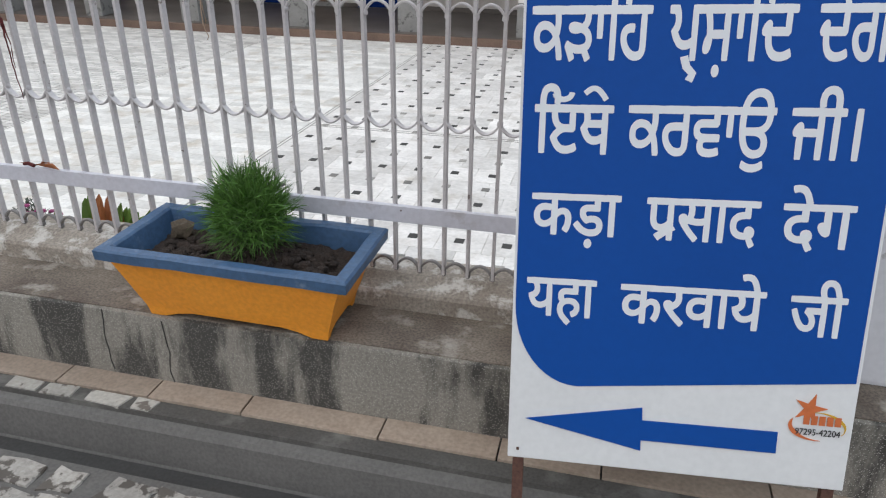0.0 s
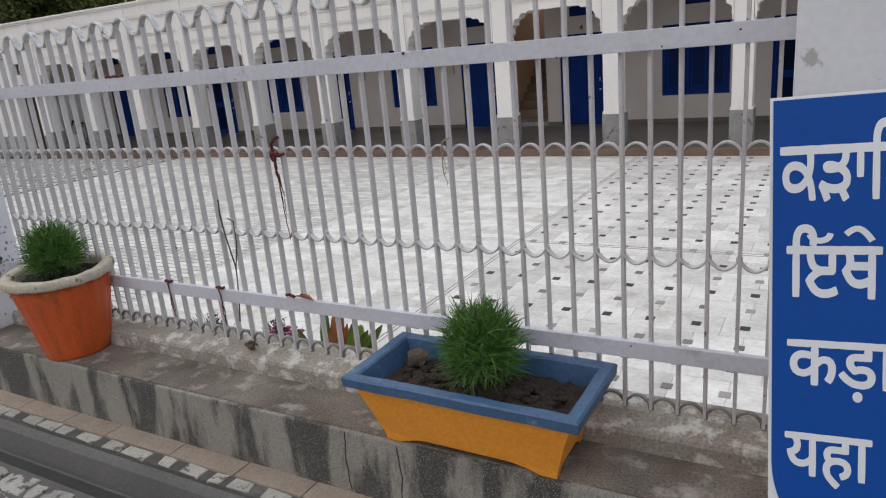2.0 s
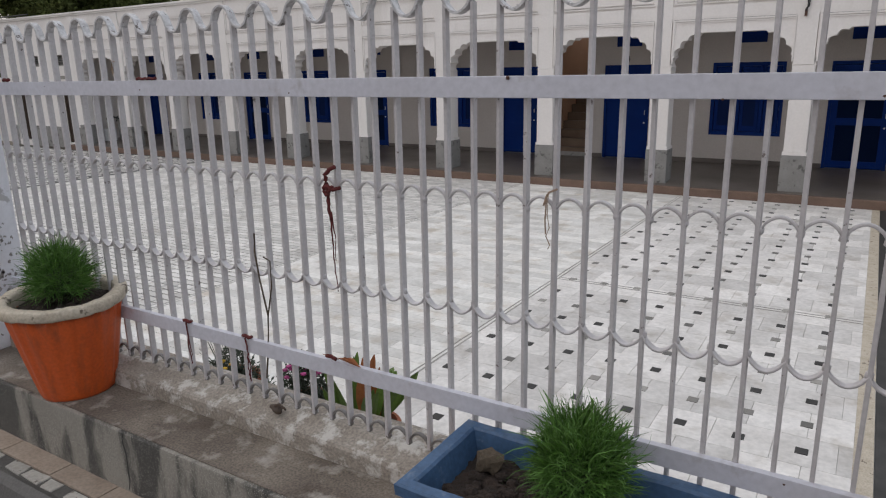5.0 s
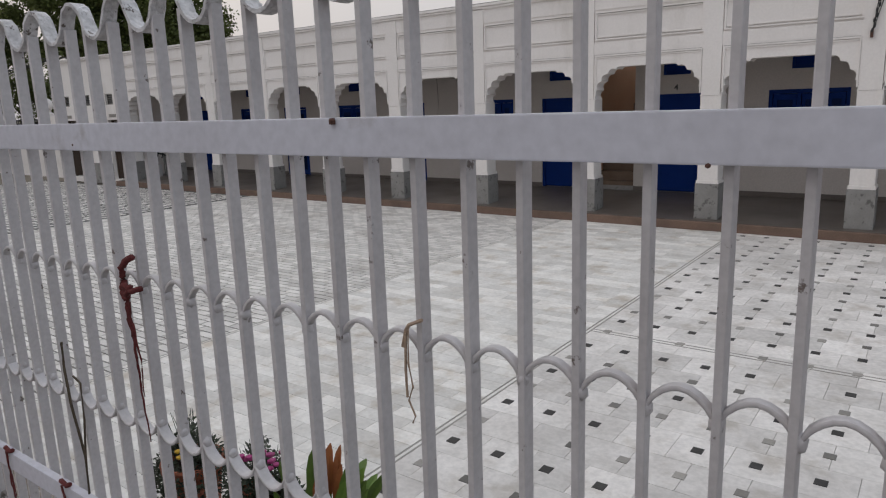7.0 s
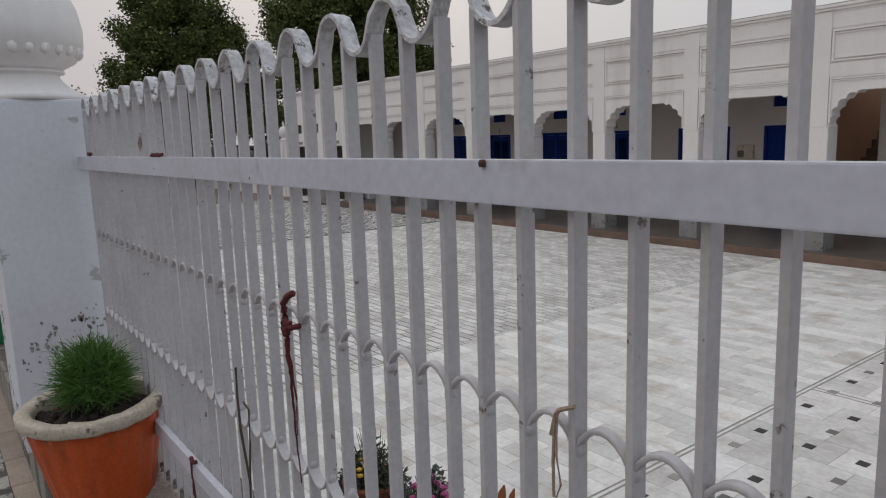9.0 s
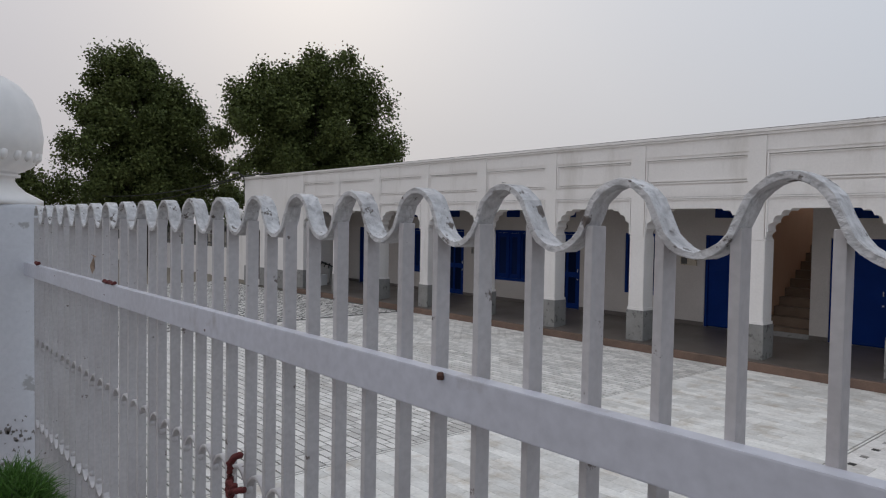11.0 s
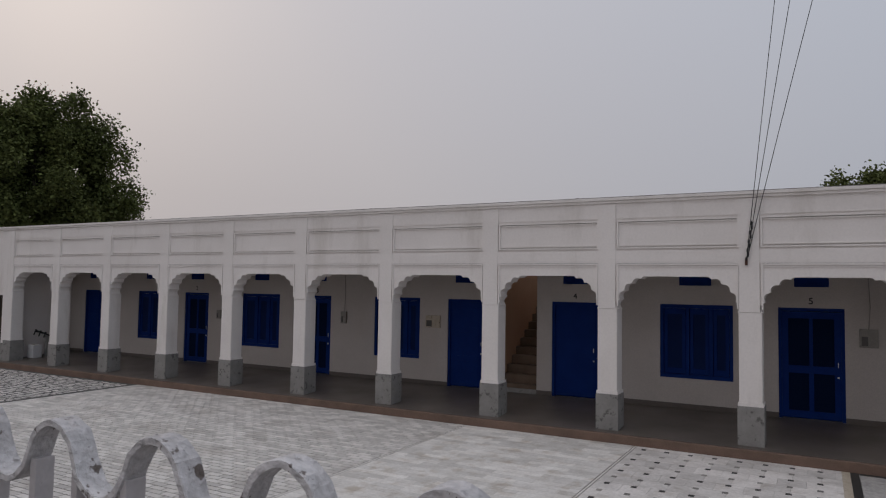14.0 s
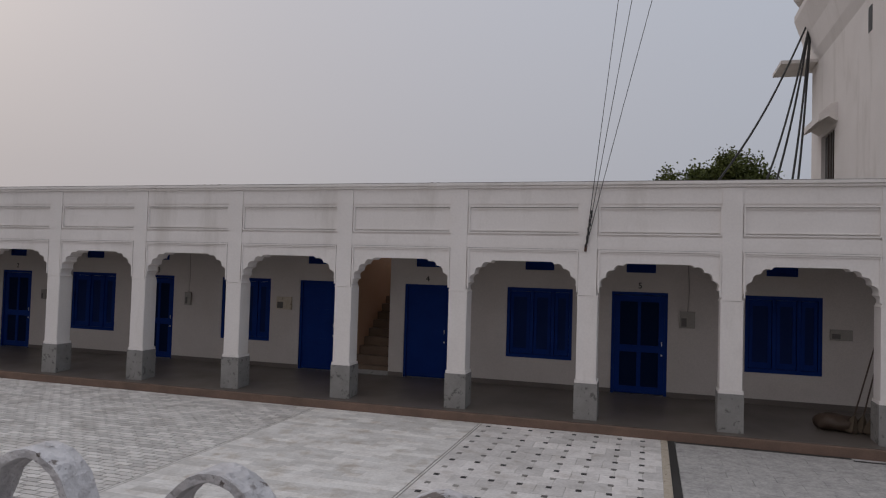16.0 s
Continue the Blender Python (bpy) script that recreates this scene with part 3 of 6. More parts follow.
def onion(bm, cx, cy, z, s, tall=1.0):
    """A lotus-based, ribbed onion dome with its finial."""
    rib = lambda a, h: 1 + (0.035 * abs(math.cos(6 * a)) if z + 0.21 * s * tall < h < z + 0.82 * s * tall else 0)
    lathe(bm, [(r * s, z + h * s * tall) for r, h in ((0.29, 0), (0.29, 0.03), (0.26, 0.05), (0.21, 0.085), (0.175, 0.125), (0.16, 0.155), (0.16, 0.175), (0.185, 0.18), (0.185, 0.195), (0.17, 0.20), (0.195, 0.22), (0.235, 0.25), (0.262, 0.30),
               (0.268, 0.33), (0.279, 0.345), (0.285, 0.45), (0.27, 0.58), (0.235, 0.69), (0.18, 0.77), (0.12, 0.82), (0.075, 0.84), (0.085, 0.86), (0.06, 0.88), (0.04, 0.92), (0.07, 0.96), (0.075, 1.0), (0.05, 1.04), (0.025, 1.08), (0.008, 1.2))],
          48, cx, cy, rib)
    for k in range(24):
        a = 2 * math.pi * k / 24
        bmesh.ops.create_icosphere(bm, subdivisions=1, radius=0.026 * s,
                                   matrix=Matrix.Translation((cx + math.cos(a) * 0.262 * s, cy + math.sin(a) * 0.262 * s, z + 0.315 * s * tall)) @ Matrix.Diagonal((1, 1, 1.4, 1)))
    return bm


def domed_pillar(x0, x1, y0, y1, top, s, label):
    p = thing("domed_pillar", label, "pillar", ((x0 + x1) / 2, (y0 + y1) / 2, LEDGE + 0.004))
    h, w, d = top - LEDGE - 0.004, (x1 - x0) / 2, (y1 - y0) / 2
    part("shaft", boxes((-w, -d, 0, w, d, h), bevel=0.012), "pillar_paint", p)
    part("dome", onion(bmesh.new(), 0, 0, h, s, 0.80), "whitewash", p, "white ribbed onion dome", smooth=True)
    fr, bm = random.Random(17), bmesh.new()
    spots = [(fr.random() < 0.65, fr.uniform(-0.9, 0.9), 0.05 + 0.45 * fr.random() ** 1.5) for _ in range(16)]
    for k in range(190):
        side, u, z = spots[int(fr.random() ** 1.4 * 16)]
        u, z = (u + fr.gauss(0, 0.16)) * (d if side else w), max(0.02, z + fr.gauss(0, 0.035))
        r0 = fr.uniform(0.0018, 0.0065) * (1.8 if fr.random() < 0.15 else 1)
        ring = []
        for j in range(9):
            a, q = 6.283 * j / 9, r0 * fr.uniform(0.3, 1.7)
            uu, zz = max(-0.95 * (d if side else w), min(0.95 * (d if side else w), u + math.cos(a) * q)), max(0.006, z + math.sin(a) * q * 1.3)
            ring.append((w + 0.0006, uu, zz) if side else (uu, -d - 0.0006, zz))
        lo = [bm.verts.new(c) for c in ring]
        hi = [bm.verts.new((c[0] + 0.001, c[1], c[2]) if side else (c[0], c[1] - 0.001, c[2])) for c in ring]
        bm.faces.new(hi)
        for j in range(9):
            bm.faces.new((lo[j], lo[(j + 1) % 9], hi[(j + 1) % 9], hi[j]))
    bmesh.ops.recalc_face_normals(bm, faces=bm.faces)
    part("bare_patch", bm, "bare_patch", p, "dark bare plaster where the paint has flaked")
    return p


domed_pillar(-4.20, -3.79, 1.745, 2.095, 1.67, 0.74, "white painted square fence pillar with ribbed onion dome")
pier = thing("gate_pier", "white gate pier with cornice and large onion dome", "pillar", (-8.1, 1.70, 0))
part("shaft", boxes((-0.38, -0.38, 0, 0.38, 0.38, 1.70), (-0.41, -0.41, 0.0, 0.41, 0.41, 0.30), bevel=0.01), "whitewash", pier)
part("cornice", boxes((-0.45, -0.45, 1.70, 0.45, 0.45, 1.78), (-0.52, -0.52, 1.783, 0.52, 0.52, 1.86), (-0.46, -0.46, 1.863, 0.46, 0.46, 1.97), bevel=0.01), "whitewash", pier)
part("dome", onion(bmesh.new(), 0, 0, 1.97, 1.5, 0.8), "whitewash", pier, "large ribbed onion dome", smooth=True)
wall_r = thing("end_pillar", "broad white fence pillar with patches of worn paint", "pillar", (0.15, 2.15, LEDGE + 0.004))
part("shaft", boxes((-0.585, -0.22, 0, 0.585, 0.22, 1.75), bevel=0.012), "pillar_paint", wall_r)

# strips of cloth, thread and leaves caught on the fence
rag = thing("rag", "dark red cloth strip knotted round a fence bar", "rag", (-1.975, FENCE_Y - 0.014, 1.15))
rag_rng = random.Random(31)


def twist(bm, pts, r, wander, r1=None):
    """A strip of cloth along points, wandering a little as it goes."""
    out = []
    for (x0, y0, z0), (x1, y1, z1) in zip(pts, pts[1:]):
        for k in range(4):
            u = k / 4
            out.append((x0 + (x1 - x0) * u + rag_rng.uniform(-wander, wander), y0 + (y1 - y0) * u + rag_rng.uniform(-wander, wander) * 0.5, z0 + (z1 - z0) * u))
    tube(bm, out + [pts[-1]], r, 6, r1)


bm = bmesh.new()
twist(bm, [(0.020, -0.006, 0.074), (0.002, -0.010, 0.066), (-0.012, -0.012, 0.052), (-0.010, -0.012, 0.020)], 0.0062, 0.002)
twist(bm, [(-0.022, -0.010, 0.014), (-0.004, -0.016, 0.022), (0.014, -0.014, 0.012), (0.034, -0.006, 0.018)], 0.0056, 0.002)
twist(bm, [(-0.018, -0.012, 0.020), (0.0, -0.016, 0.004), (0.012, -0.013, 0.022)], 0.0052, 0.002)
twist(bm, [(-0.014, -0.012, 0.030), (-0.020, -0.013, 0.006), (-0.008, -0.014, -0.006)], 0.0048, 0.001)
part("knot", bm, "red_cloth", rag, smooth=True)
bm = bmesh.new()
twist(bm, [(-0.006, -0.012, 0.006), (-0.004, -0.014, -0.03), (0.0, -0.013, -0.075)], 0.0060, 0.002, 0.0042)
twist(bm, [(-0.002, -0.013, -0.07), (0.004, -0.013, -0.13), (0.003, -0.012, -0.20), (0.010, -0.012, -0.28)], 0.0030, 0.0022, 0.0012)
twist(bm, [(0.002, -0.012, -0.05), (0.010, -0.011, -0.12), (0.009, -0.012, -0.19)], 0.0022, 0.002, 0.001)
part("tail", bm, "red_cloth", rag, smooth=True)
thread = thing("thread", "tan thread tied round a fence bar and hanging", "thread", (-1.327, FENCE_Y - 0.013, 1.19))
bm = bmesh.new()
tube(bm, [(0.012, -0.002, 0.02), (-0.006, -0.006, 0.012), (-0.012, -0.005, 0.004), (-0.02, -0.003, -0.02)], 0.0026, 6)
tube(bm, [(-0.008, -0.006, 0.008), (-0.01, -0.006, -0.04), (-0.004, -0.006, -0.07), (-0.012, -0.006, -0.09), (-0.002, -0.006, -0.11), (-0.007, -0.006, -0.12)], 0.0014, 5)
tube(bm, [(-0.012, -0.006, 0.0), (-0.015, -0.006, -0.05), (-0.012, -0.008, -0.085)], 0.002, 5)
part("strand", bm, "tan_thread", thread)
twig = thing("twig", "thin dry stem hooked through the fence", "twig", (-2.27, FENCE_Y - 0.012, 0.64))
bm = bmesh.new()
tube(bm, [(-0.03, 0, 0.36), (-0.035, 0, 0.30), (-0.02, -0.004, 0.22), (0.0, 0, 0.1), (-0.01, 0, 0.0), (-0.03, 0, -0.12)], 0.003, 5)
tube(bm, [(0.0, 0, 0.1), (0.03, -0.004, 0.2), (0.028, 0, 0.28), (0.0, 0, 0.29)], 0.0024, 5)
part("stem", bm, "broom", twig)
for x, nm in ((-2.36, 0), (-2.65, 1), (-3.56, 2)):
    z = 0.650 if nm < 2 else 1.457
    r = thing("red_thread", "dark red thread scrap wound on the fence rail", "thread", (x, FENCE_Y - 0.02, z))
    bm = bmesh.new()
    tube(bm, [(-0.02, -0.004, 0.006), (-0.005, -0.008, 0.010), (0.012, -0.008, 0.006), (0.022, -0.004, 0.010)], 0.006, 6)
    if nm < 2:
        twist(bm, [(0.0, -0.012, 0.004), (0.004, -0.012, -0.05), (-0.002, -0.010, -0.10), (0.008, -0.010, -0.145)], 0.0028, 0.0035, 0.0018)
        twist(bm, [(0.002, -0.010, -0.05), (0.010, -0.010, -0.10), (0.004, -0.010, -0.15)], 0.0022, 0.003, 0.0012)
    part("strand", bm, "red_cloth", r)


def leaf_blade(bm, base, tip, wide, cup=0.0):
    base, tip = Vector(base), Vector(tip)
    d = tip - base
    s = d.cross(Vector((0.2, 0.3, 1))).normalized() * wide
    mid = base + d * 0.55 + Vector((0, 0, cup))
    v = [bm.verts.new(p) for p in (base, mid - s, tip, mid + s)]
    bm.faces.new((v[0], v[1], v[2]))
    bm.faces.new((v[0], v[2], v[3]))


dry = thing("dry_leaf", "curled orange dry leaf on the lower rail", "leaf", (-1.985, FENCE_Y - 0.02, 0.654))
bm = bmesh.new()
leaf_blade(bm, (-0.01, 0, 0.006), (0.095, -0.014, 0.002), 0.019, 0.014)
leaf_blade(bm, (0.02, -0.004, 0.012), (0.070, -0.020, 0.024), 0.012, 0.006)
leaf_blade(bm, (0.01, -0.004, 0.003), (-0.055, -0.010, 0.012), 0.010, 0.006)
part("blade", bm, "leaf_dry", dry)
part("scrap", tube(bmesh.new(), [(-0.04, -0.006, 0.008), (-0.02, -0.01, 0.012), (0.0, -0.01, 0.006)], 0.006, 6), "red_cloth", dry, "dark red thread")
scrap = thing("dry_leaf", "small tan dry leaf caught on a fence bar", "leaf", (-2.898, FENCE_Y - 0.011, 1.50))
bm = bmesh.new()
leaf_blade(bm, (-0.012, 0, 0.022), (0.02, -0.006, 0.016), 0.008, 0.004)
leaf_blade(bm, (-0.004, -0.002, 0.018), (0.006, -0.008, -0.03), 0.009, 0.0)
part("blade", bm, "tan_thread", scrap)
for x, z in ((-2.74, 1.457), (-2.69, 1.457)):
    rs = thing("red_thread", "dark red thread scrap wound on the fence rail", "thread", (x, FENCE_Y - 0.02, z))
    part("strand", tube(bmesh.new(), [(-0.022, -0.004, 0.004), (-0.006, -0.006, 0.007), (0.010, -0.006, 0.004), (0.024, -0.003, 0.007)], 0.0045, 6), "red_cloth", rs)
lump = thing("dry_pod", "curled dark brown dry leaf lump on the kerb", "leaf", (-2.245, FENCE_Y - 0.035, 0.425))
bm = bmesh.new()
bmesh.ops.create_icosphere(bm, subdivisions=3, radius=0.017, matrix=Matrix.Diagonal((1.5, 0.8, 0.7, 1)))
for v in bm.verts:
    v.co += v.normal * 0.012 * noise.noise(v.co * 55)
    v.co.z += 0.012
part("husk", bm, "brown_wood", lump, smooth=True)
part("curl", tube(bmesh.new(), [(0.01, -0.01, 0.03), (0.03, -0.016, 0.04), (0.045, -0.01, 0.03), (0.04, 0.0, 0.018)], 0.006, 6, 0.003), "brown_wood", lump)
bolt = thing("bolt", "small rusted bolt head on the upper rail", "bolt", (-1.434, FENCE_Y - 0.028, 1.453))
part("head", lathe(bmesh.new(), [(0.004, -0.004), (0.0045, 0.001), (0.003, 0.004)], 8), "rust", bolt)


def rust_spot(x, y, z):
    s = thing("rust_spot", "small dark rust blister on the painted rail", "rust spot", (x, y, z), "rust blisters")
    bm = bmesh.new()
    bmesh.ops.create_icosphere(bm, subdivisions=1, radius=0.0026, matrix=Matrix.Diagonal((1.2, 0.4, 1, 1)))
    part("blister", bm, "rust", s)


for x in (-3.3, -2.75, -2.1, -0.98, -0.72, -0.55):
    rust_spot(x, FENCE_Y - 0.026, 1.42 + 0.02 * math.sin(x * 9))
for x in (-1.12, -0.8):
    rust_spot(x, FENCE_Y - 0.026, 0.638)


# ---- plants and pots ----
def feathery(bm, c, r, n, rng, tall=1.15):
    """A ball of fine arching leaves."""
    c = Vector(c)
    for _ in range(n):
        th, u = rng.uniform(0, 2 * math.pi), rng.uniform(-0.6, 1)
        q = math.sqrt(max(0, 1 - u * u))
        d = Vector((math.cos(th) * q, math.sin(th) * q, u * tall))
        lump = 1 + 0.26 * noise.noise(d * 2.4 + c)
        p = c + d * r * rng.uniform(0.15, 0.80) * lump
        out = (d * 0.75 + Vector((rng.gauss(0, 0.42), rng.gauss(0, 0.42), rng.uniform(0.0, 0.9)))).normalized()
        ln = r * rng.uniform(0.26, 0.58)
        w = rng.uniform(0.0008, 0.0014)
        side = out.cross(Vector((rng.gauss(0, 1), rng.gauss(0, 1), rng.gauss(0, 1)))).normalized() * w
        droop = Vector((rng.gauss(0, 0.28), rng.gauss(0, 0.28), rng.uniform(-0.5, 0.15)))
        m, q2 = p + out * ln * 0.45, p + (out + droop * 0.45) * ln * 0.78
        v = [bm.verts.new(k) for k in (p - side, p + side, m + side, m - side, q2 + side * 0.75, q2 - side * 0.75, p + (out + droop) * ln)]
        bm.faces.new((v[0], v[1], v[2], v[3]))
        bm.faces.new((v[3], v[2], v[4], v[5]))
        bm.faces.new((v[5], v[4], v[6]))
    return bm


def soil_heap(bm, rx, ry, z, rng, square=False, lumps=60, rise=0.02):
    n = 34
    grid = [[None] * (n + 1) for _ in range(n + 1)]
    for i in range(n + 1):
        for j in range(n + 1):
            u, v = i / n * 2 - 1, j / n * 2 - 1
            if not square:
                m = max(abs(u), abs(v))
                h = math.hypot(u, v)
                u, v = (u * m / h, v * m / h) if h else (0, 0)
            grid[i][j] = bm.verts.new((u * rx, v * ry, z + rise * (1 - max(abs(u), abs(v)) ** 2) + 0.020 * noise.noise(Vector((u * rx * 26, v * ry * 26, z))) + 0.012 * noise.noise(Vector((u * rx * 75, v * ry * 75, z)))))
    for i in range(n):
        for j in range(n):
            bm.faces.new((grid[i][j], grid[i + 1][j], grid[i + 1][j + 1], grid[i][j + 1]))
    for _ in range(lumps):
        a, k = rng.uniform(0, 2 * math.pi), rng.uniform(0, 0.85)
        s = rng.uniform(0.004, 0.017)
        bmesh.ops.create_icosphere(bm, subdivisions=1, radius=s, matrix=Matrix.Translation((math.cos(a) * k * rx, math.sin(a) * k * ry, z + rise * (1 - k * k) + s * 0.3)) @ Matrix.Diagonal((1.3, 1, 0.7, 1)))
    return bm


def round_pot(at, tilt, r0, r1, h, mat, rim_mat, label, plant_r, rng, fluted=True, n_leaf=5000, rimmed=0.038):
    p = thing("flower_pot", label, "flower pot", at, turn=tilt)
    fl = (lambda a, z: 1 + (0.014 * math.copysign(abs(math.sin(20 * a)) ** 0.5, math.sin(20 * a)) if 0.10 * h < z < h - rimmed else 0)) if fluted else None
    t = 0.014
    prof = [(r0 * 0.96, 0), (r0, 0.012)] + [(r0 + (r1 - 0.018 - r0) * k / 8, h * k / 8 * 0.9 + 0.012) for k in range(1, 9)]
    prof += [(r1 - 0.02, h - rimmed), (r1 - 0.045, h - rimmed), (r1 - 0.05, h - 0.075)]
    part("body", lathe(bmesh.new(), prof, 96, flute=fl), mat, p, smooth=True)
    rim = [(r1 - 0.030, h - rimmed), (r1 - 0.004, h - rimmed), (r1, h - rimmed + 0.006), (r1, h - 0.006), (r1 - 0.006, h), (r1 - 0.040, h - 0.002), (r1 - 0.046, h - 0.012), (r1 - 0.047, h - 0.05)]
    bm = bmesh.new()
    rings = [[bm.verts.new((math.cos(a) * r, math.sin(a) * r, z + 0.003 * math.sin(3 * a) + 0.005 * noise.noise(Vector((math.cos(a) * 5, math.sin(a) * 5, r * 30))))) for a in (2 * math.pi * k / 48 for k in range(48))] for r, z in rim]
    for a, b in zip(rings, rings[1:]):
        for k in range(48):
            bm.faces.new((a[k], a[(k + 1) % 48], b[(k + 1) % 48], b[k]))
    part("rim", bm, rim_mat, p, smooth=True)
    part("soil", soil_heap(bmesh.new(), r1 - 0.047, r1 - 0.047, h - 0.05, rng), "soil", p, smooth=True)
    if plant_r:
        bush = part("plant", feathery(bmesh.new(), (-0.01, 0.015, h - 0.05 + plant_r * 0.85), plant_r, n_leaf, rng), "leaf_bright", p, "bright green feathery bush")
        # a solid dark ball paints the shade deep inside the bush
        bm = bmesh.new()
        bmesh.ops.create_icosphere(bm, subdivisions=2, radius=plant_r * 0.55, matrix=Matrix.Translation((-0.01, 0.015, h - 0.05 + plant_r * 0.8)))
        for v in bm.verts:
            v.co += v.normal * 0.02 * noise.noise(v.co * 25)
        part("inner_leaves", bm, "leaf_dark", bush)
    return p


rng = random.Random(4)
pot = round_pot((-3.150, 1.905, LEDGE + 0.004), (2, 0, 20), 0.130, 0.215, 0.375, "orange_pot", "cream_rim", "fluted orange plastic flower pot with chipped cream rim", 0.122, rng)
stone = thing("stone", "small brown stone on the pot soil", "stone", (-3.02, 1.81, LEDGE + 0.345))
bm = bmesh.new()
bmesh.ops.create_icosphere(bm, subdivisions=2, radius=0.022, matrix=Matrix.Diagonal((1, 0.8, 0.9, 1)))
for v in bm.verts:
    v.co += v.normal * 0.006 * noise.noise(v.co * 60)
part("pebble", bm, "kerb", stone, smooth=True)
round_pot((-5.75, 1.88, LEDGE + 0.004), (0, 0, 0), 0.13, 0.19, 0.36, "green_pot", "cream_rim", "green plastic flower pot with a pale rim", 0.12, rng, n_leaf=1200)
round_pot((-7.15, 1.88, LEDGE + 0.004), (0, 0, 0), 0.13, 0.20, 0.34, "cream_rim", "green_pot", "tan flower pot with a green rim on the ledge", 0.14, rng, n_leaf=900)

# the long planter
planter = thing("planter", "yellow trough planter with slate blue rim on the ledge", "planter", (-1.200, 1.885, LEDGE + 0.004), turn=(1.0, 0, -0.6))
bm = bmesh.new()
PW, PD, BW, BD, PH = 0.330, 0.147, 0.268, 0.100, 0.190
outer_b, outer_t = [], []
N = 12


def trough_ring(w, d, z, foot=0.0):
    pts = []
    for (sx, sy), (ex, ey) in (((-1, -1), (1, -1)), ((1, -1), (1, 1)), ((1, 1), (-1, 1)), ((-1, 1), (-1, -1))):
        for k in range(N):
            u = k / N
            lift = foot * min(1.0, max(0.0, (min(u, 1 - u) - 0.10) / 0.10))
            pts.append(bm.verts.new(((sx + (ex - sx) * u) * w, (sy + (ey - sy) * u) * d, z + lift)))
    return pts


rings = [trough_ring(BW, BD, 0, 0.020), trough_ring(BW + 0.006, BD + 0.004, 0.03), trough_ring(PW - 0.02, PD - 0.012, PH - 0.05), trough_ring(PW, PD, PH)]
for a, b in zip(rings, rings[1:]):
    for k in range(len(a)):
        bm.faces.new((a[k], a[(k + 1) % len(a)], b[(k + 1) % len(a)], b[k]))
bm.faces.new(trough_ring(BW - 0.01, BD - 0.01, 0.024)[::-1])
part("body", bm, "yellow_pot", planter, smooth=False)
bm = bmesh.new()
levels = [(PW + 0.002, PD + 0.002, PH - 0.004), (PW + 0.026, PD + 0.018, PH + 0.002), (PW + 0.028, PD + 0.020, PH + 0.030), (PW + 0.022, PD + 0.015, PH + 0.036),
          (PW - 0.006, PD - 0.010, PH + 0.036), (PW - 0.012, PD - 0.016, PH + 0.030), (PW - 0.034, PD - 0.030, PH - 0.05)]
rings = [trough_ring(*q) for q in levels]
for a, b in zip(rings, rings[1:]):
    for k in range(len(a)):
        bm.faces.new((a[k], a[(k + 1) % len(a)], b[(k + 1) % len(a)], b[k]))
for v in bm.verts:
    v.co.z += 0.003 * noise.noise(v.co * 14)
    v.co.y += 0.003 * noise.noise(v.co * 11)
part("rim", bm, "blue_rim", planter, "slate blue painted rim and inner walls")
part("soil", soil_heap(bmesh.new(), PW - 0.026, PD - 0.024, PH - 0.030, rng, True, 330, 0.030), "soil", planter, smooth=True)
bush = part("plant", feathery(bmesh.new(), (0.020, 0.005, PH + 0.105), 0.120, 5600, rng, 1.25), "leaf_bright", planter, "bright green feathery bush")
# dark ball in place of leaves: the bush's inner shade as colour
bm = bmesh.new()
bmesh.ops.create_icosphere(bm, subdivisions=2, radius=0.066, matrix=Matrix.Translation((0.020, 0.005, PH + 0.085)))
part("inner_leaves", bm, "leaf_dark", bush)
bm = bmesh.new()
bmesh.ops.create_icosphere(bm, subdivisions=2, radius=0.036, matrix=Matrix.Translation((-0.225, 0.045, PH + 0.012)) @ Matrix.Diagonal((1.0, 0.8, 0.8, 1)))
for v in bm.verts:
    v.co += v.normal * 0.022 * noise.noise(v.co * 70)
part("clod", bm, "broom", planter, "dried brown root clod")


# flowers in clay pots standing in the court behind the fence
def paddle(bm, base, tip, wide):
    """A fleshy oblong leaf, folded along its midrib and curling over at the tip."""
    d = tip - base
    s = d.cross(Vector((0.2, -1.0, 0.1))).normalized() * wide
    up = s.cross(d).normalized()
    rows = []
    for u, q in ((0, 0.25), (0.2, 0.72), (0.45, 1.0), (0.7, 0.98), (0.9, 0.66), (1.0, 0.12)):
        c = base + d * u - up * 0.05 * u * u
        rows.append([bm.verts.new(c - s * q + up * 0.012 * q), bm.verts.new(c), bm.verts.new(c + s * q + up * 0.012 * q)])
    for a, b in zip(rows, rows[1:]):
        for k in (0, 1):
            bm.faces.new((a[k], a[k + 1], b[k + 1], b[k]))


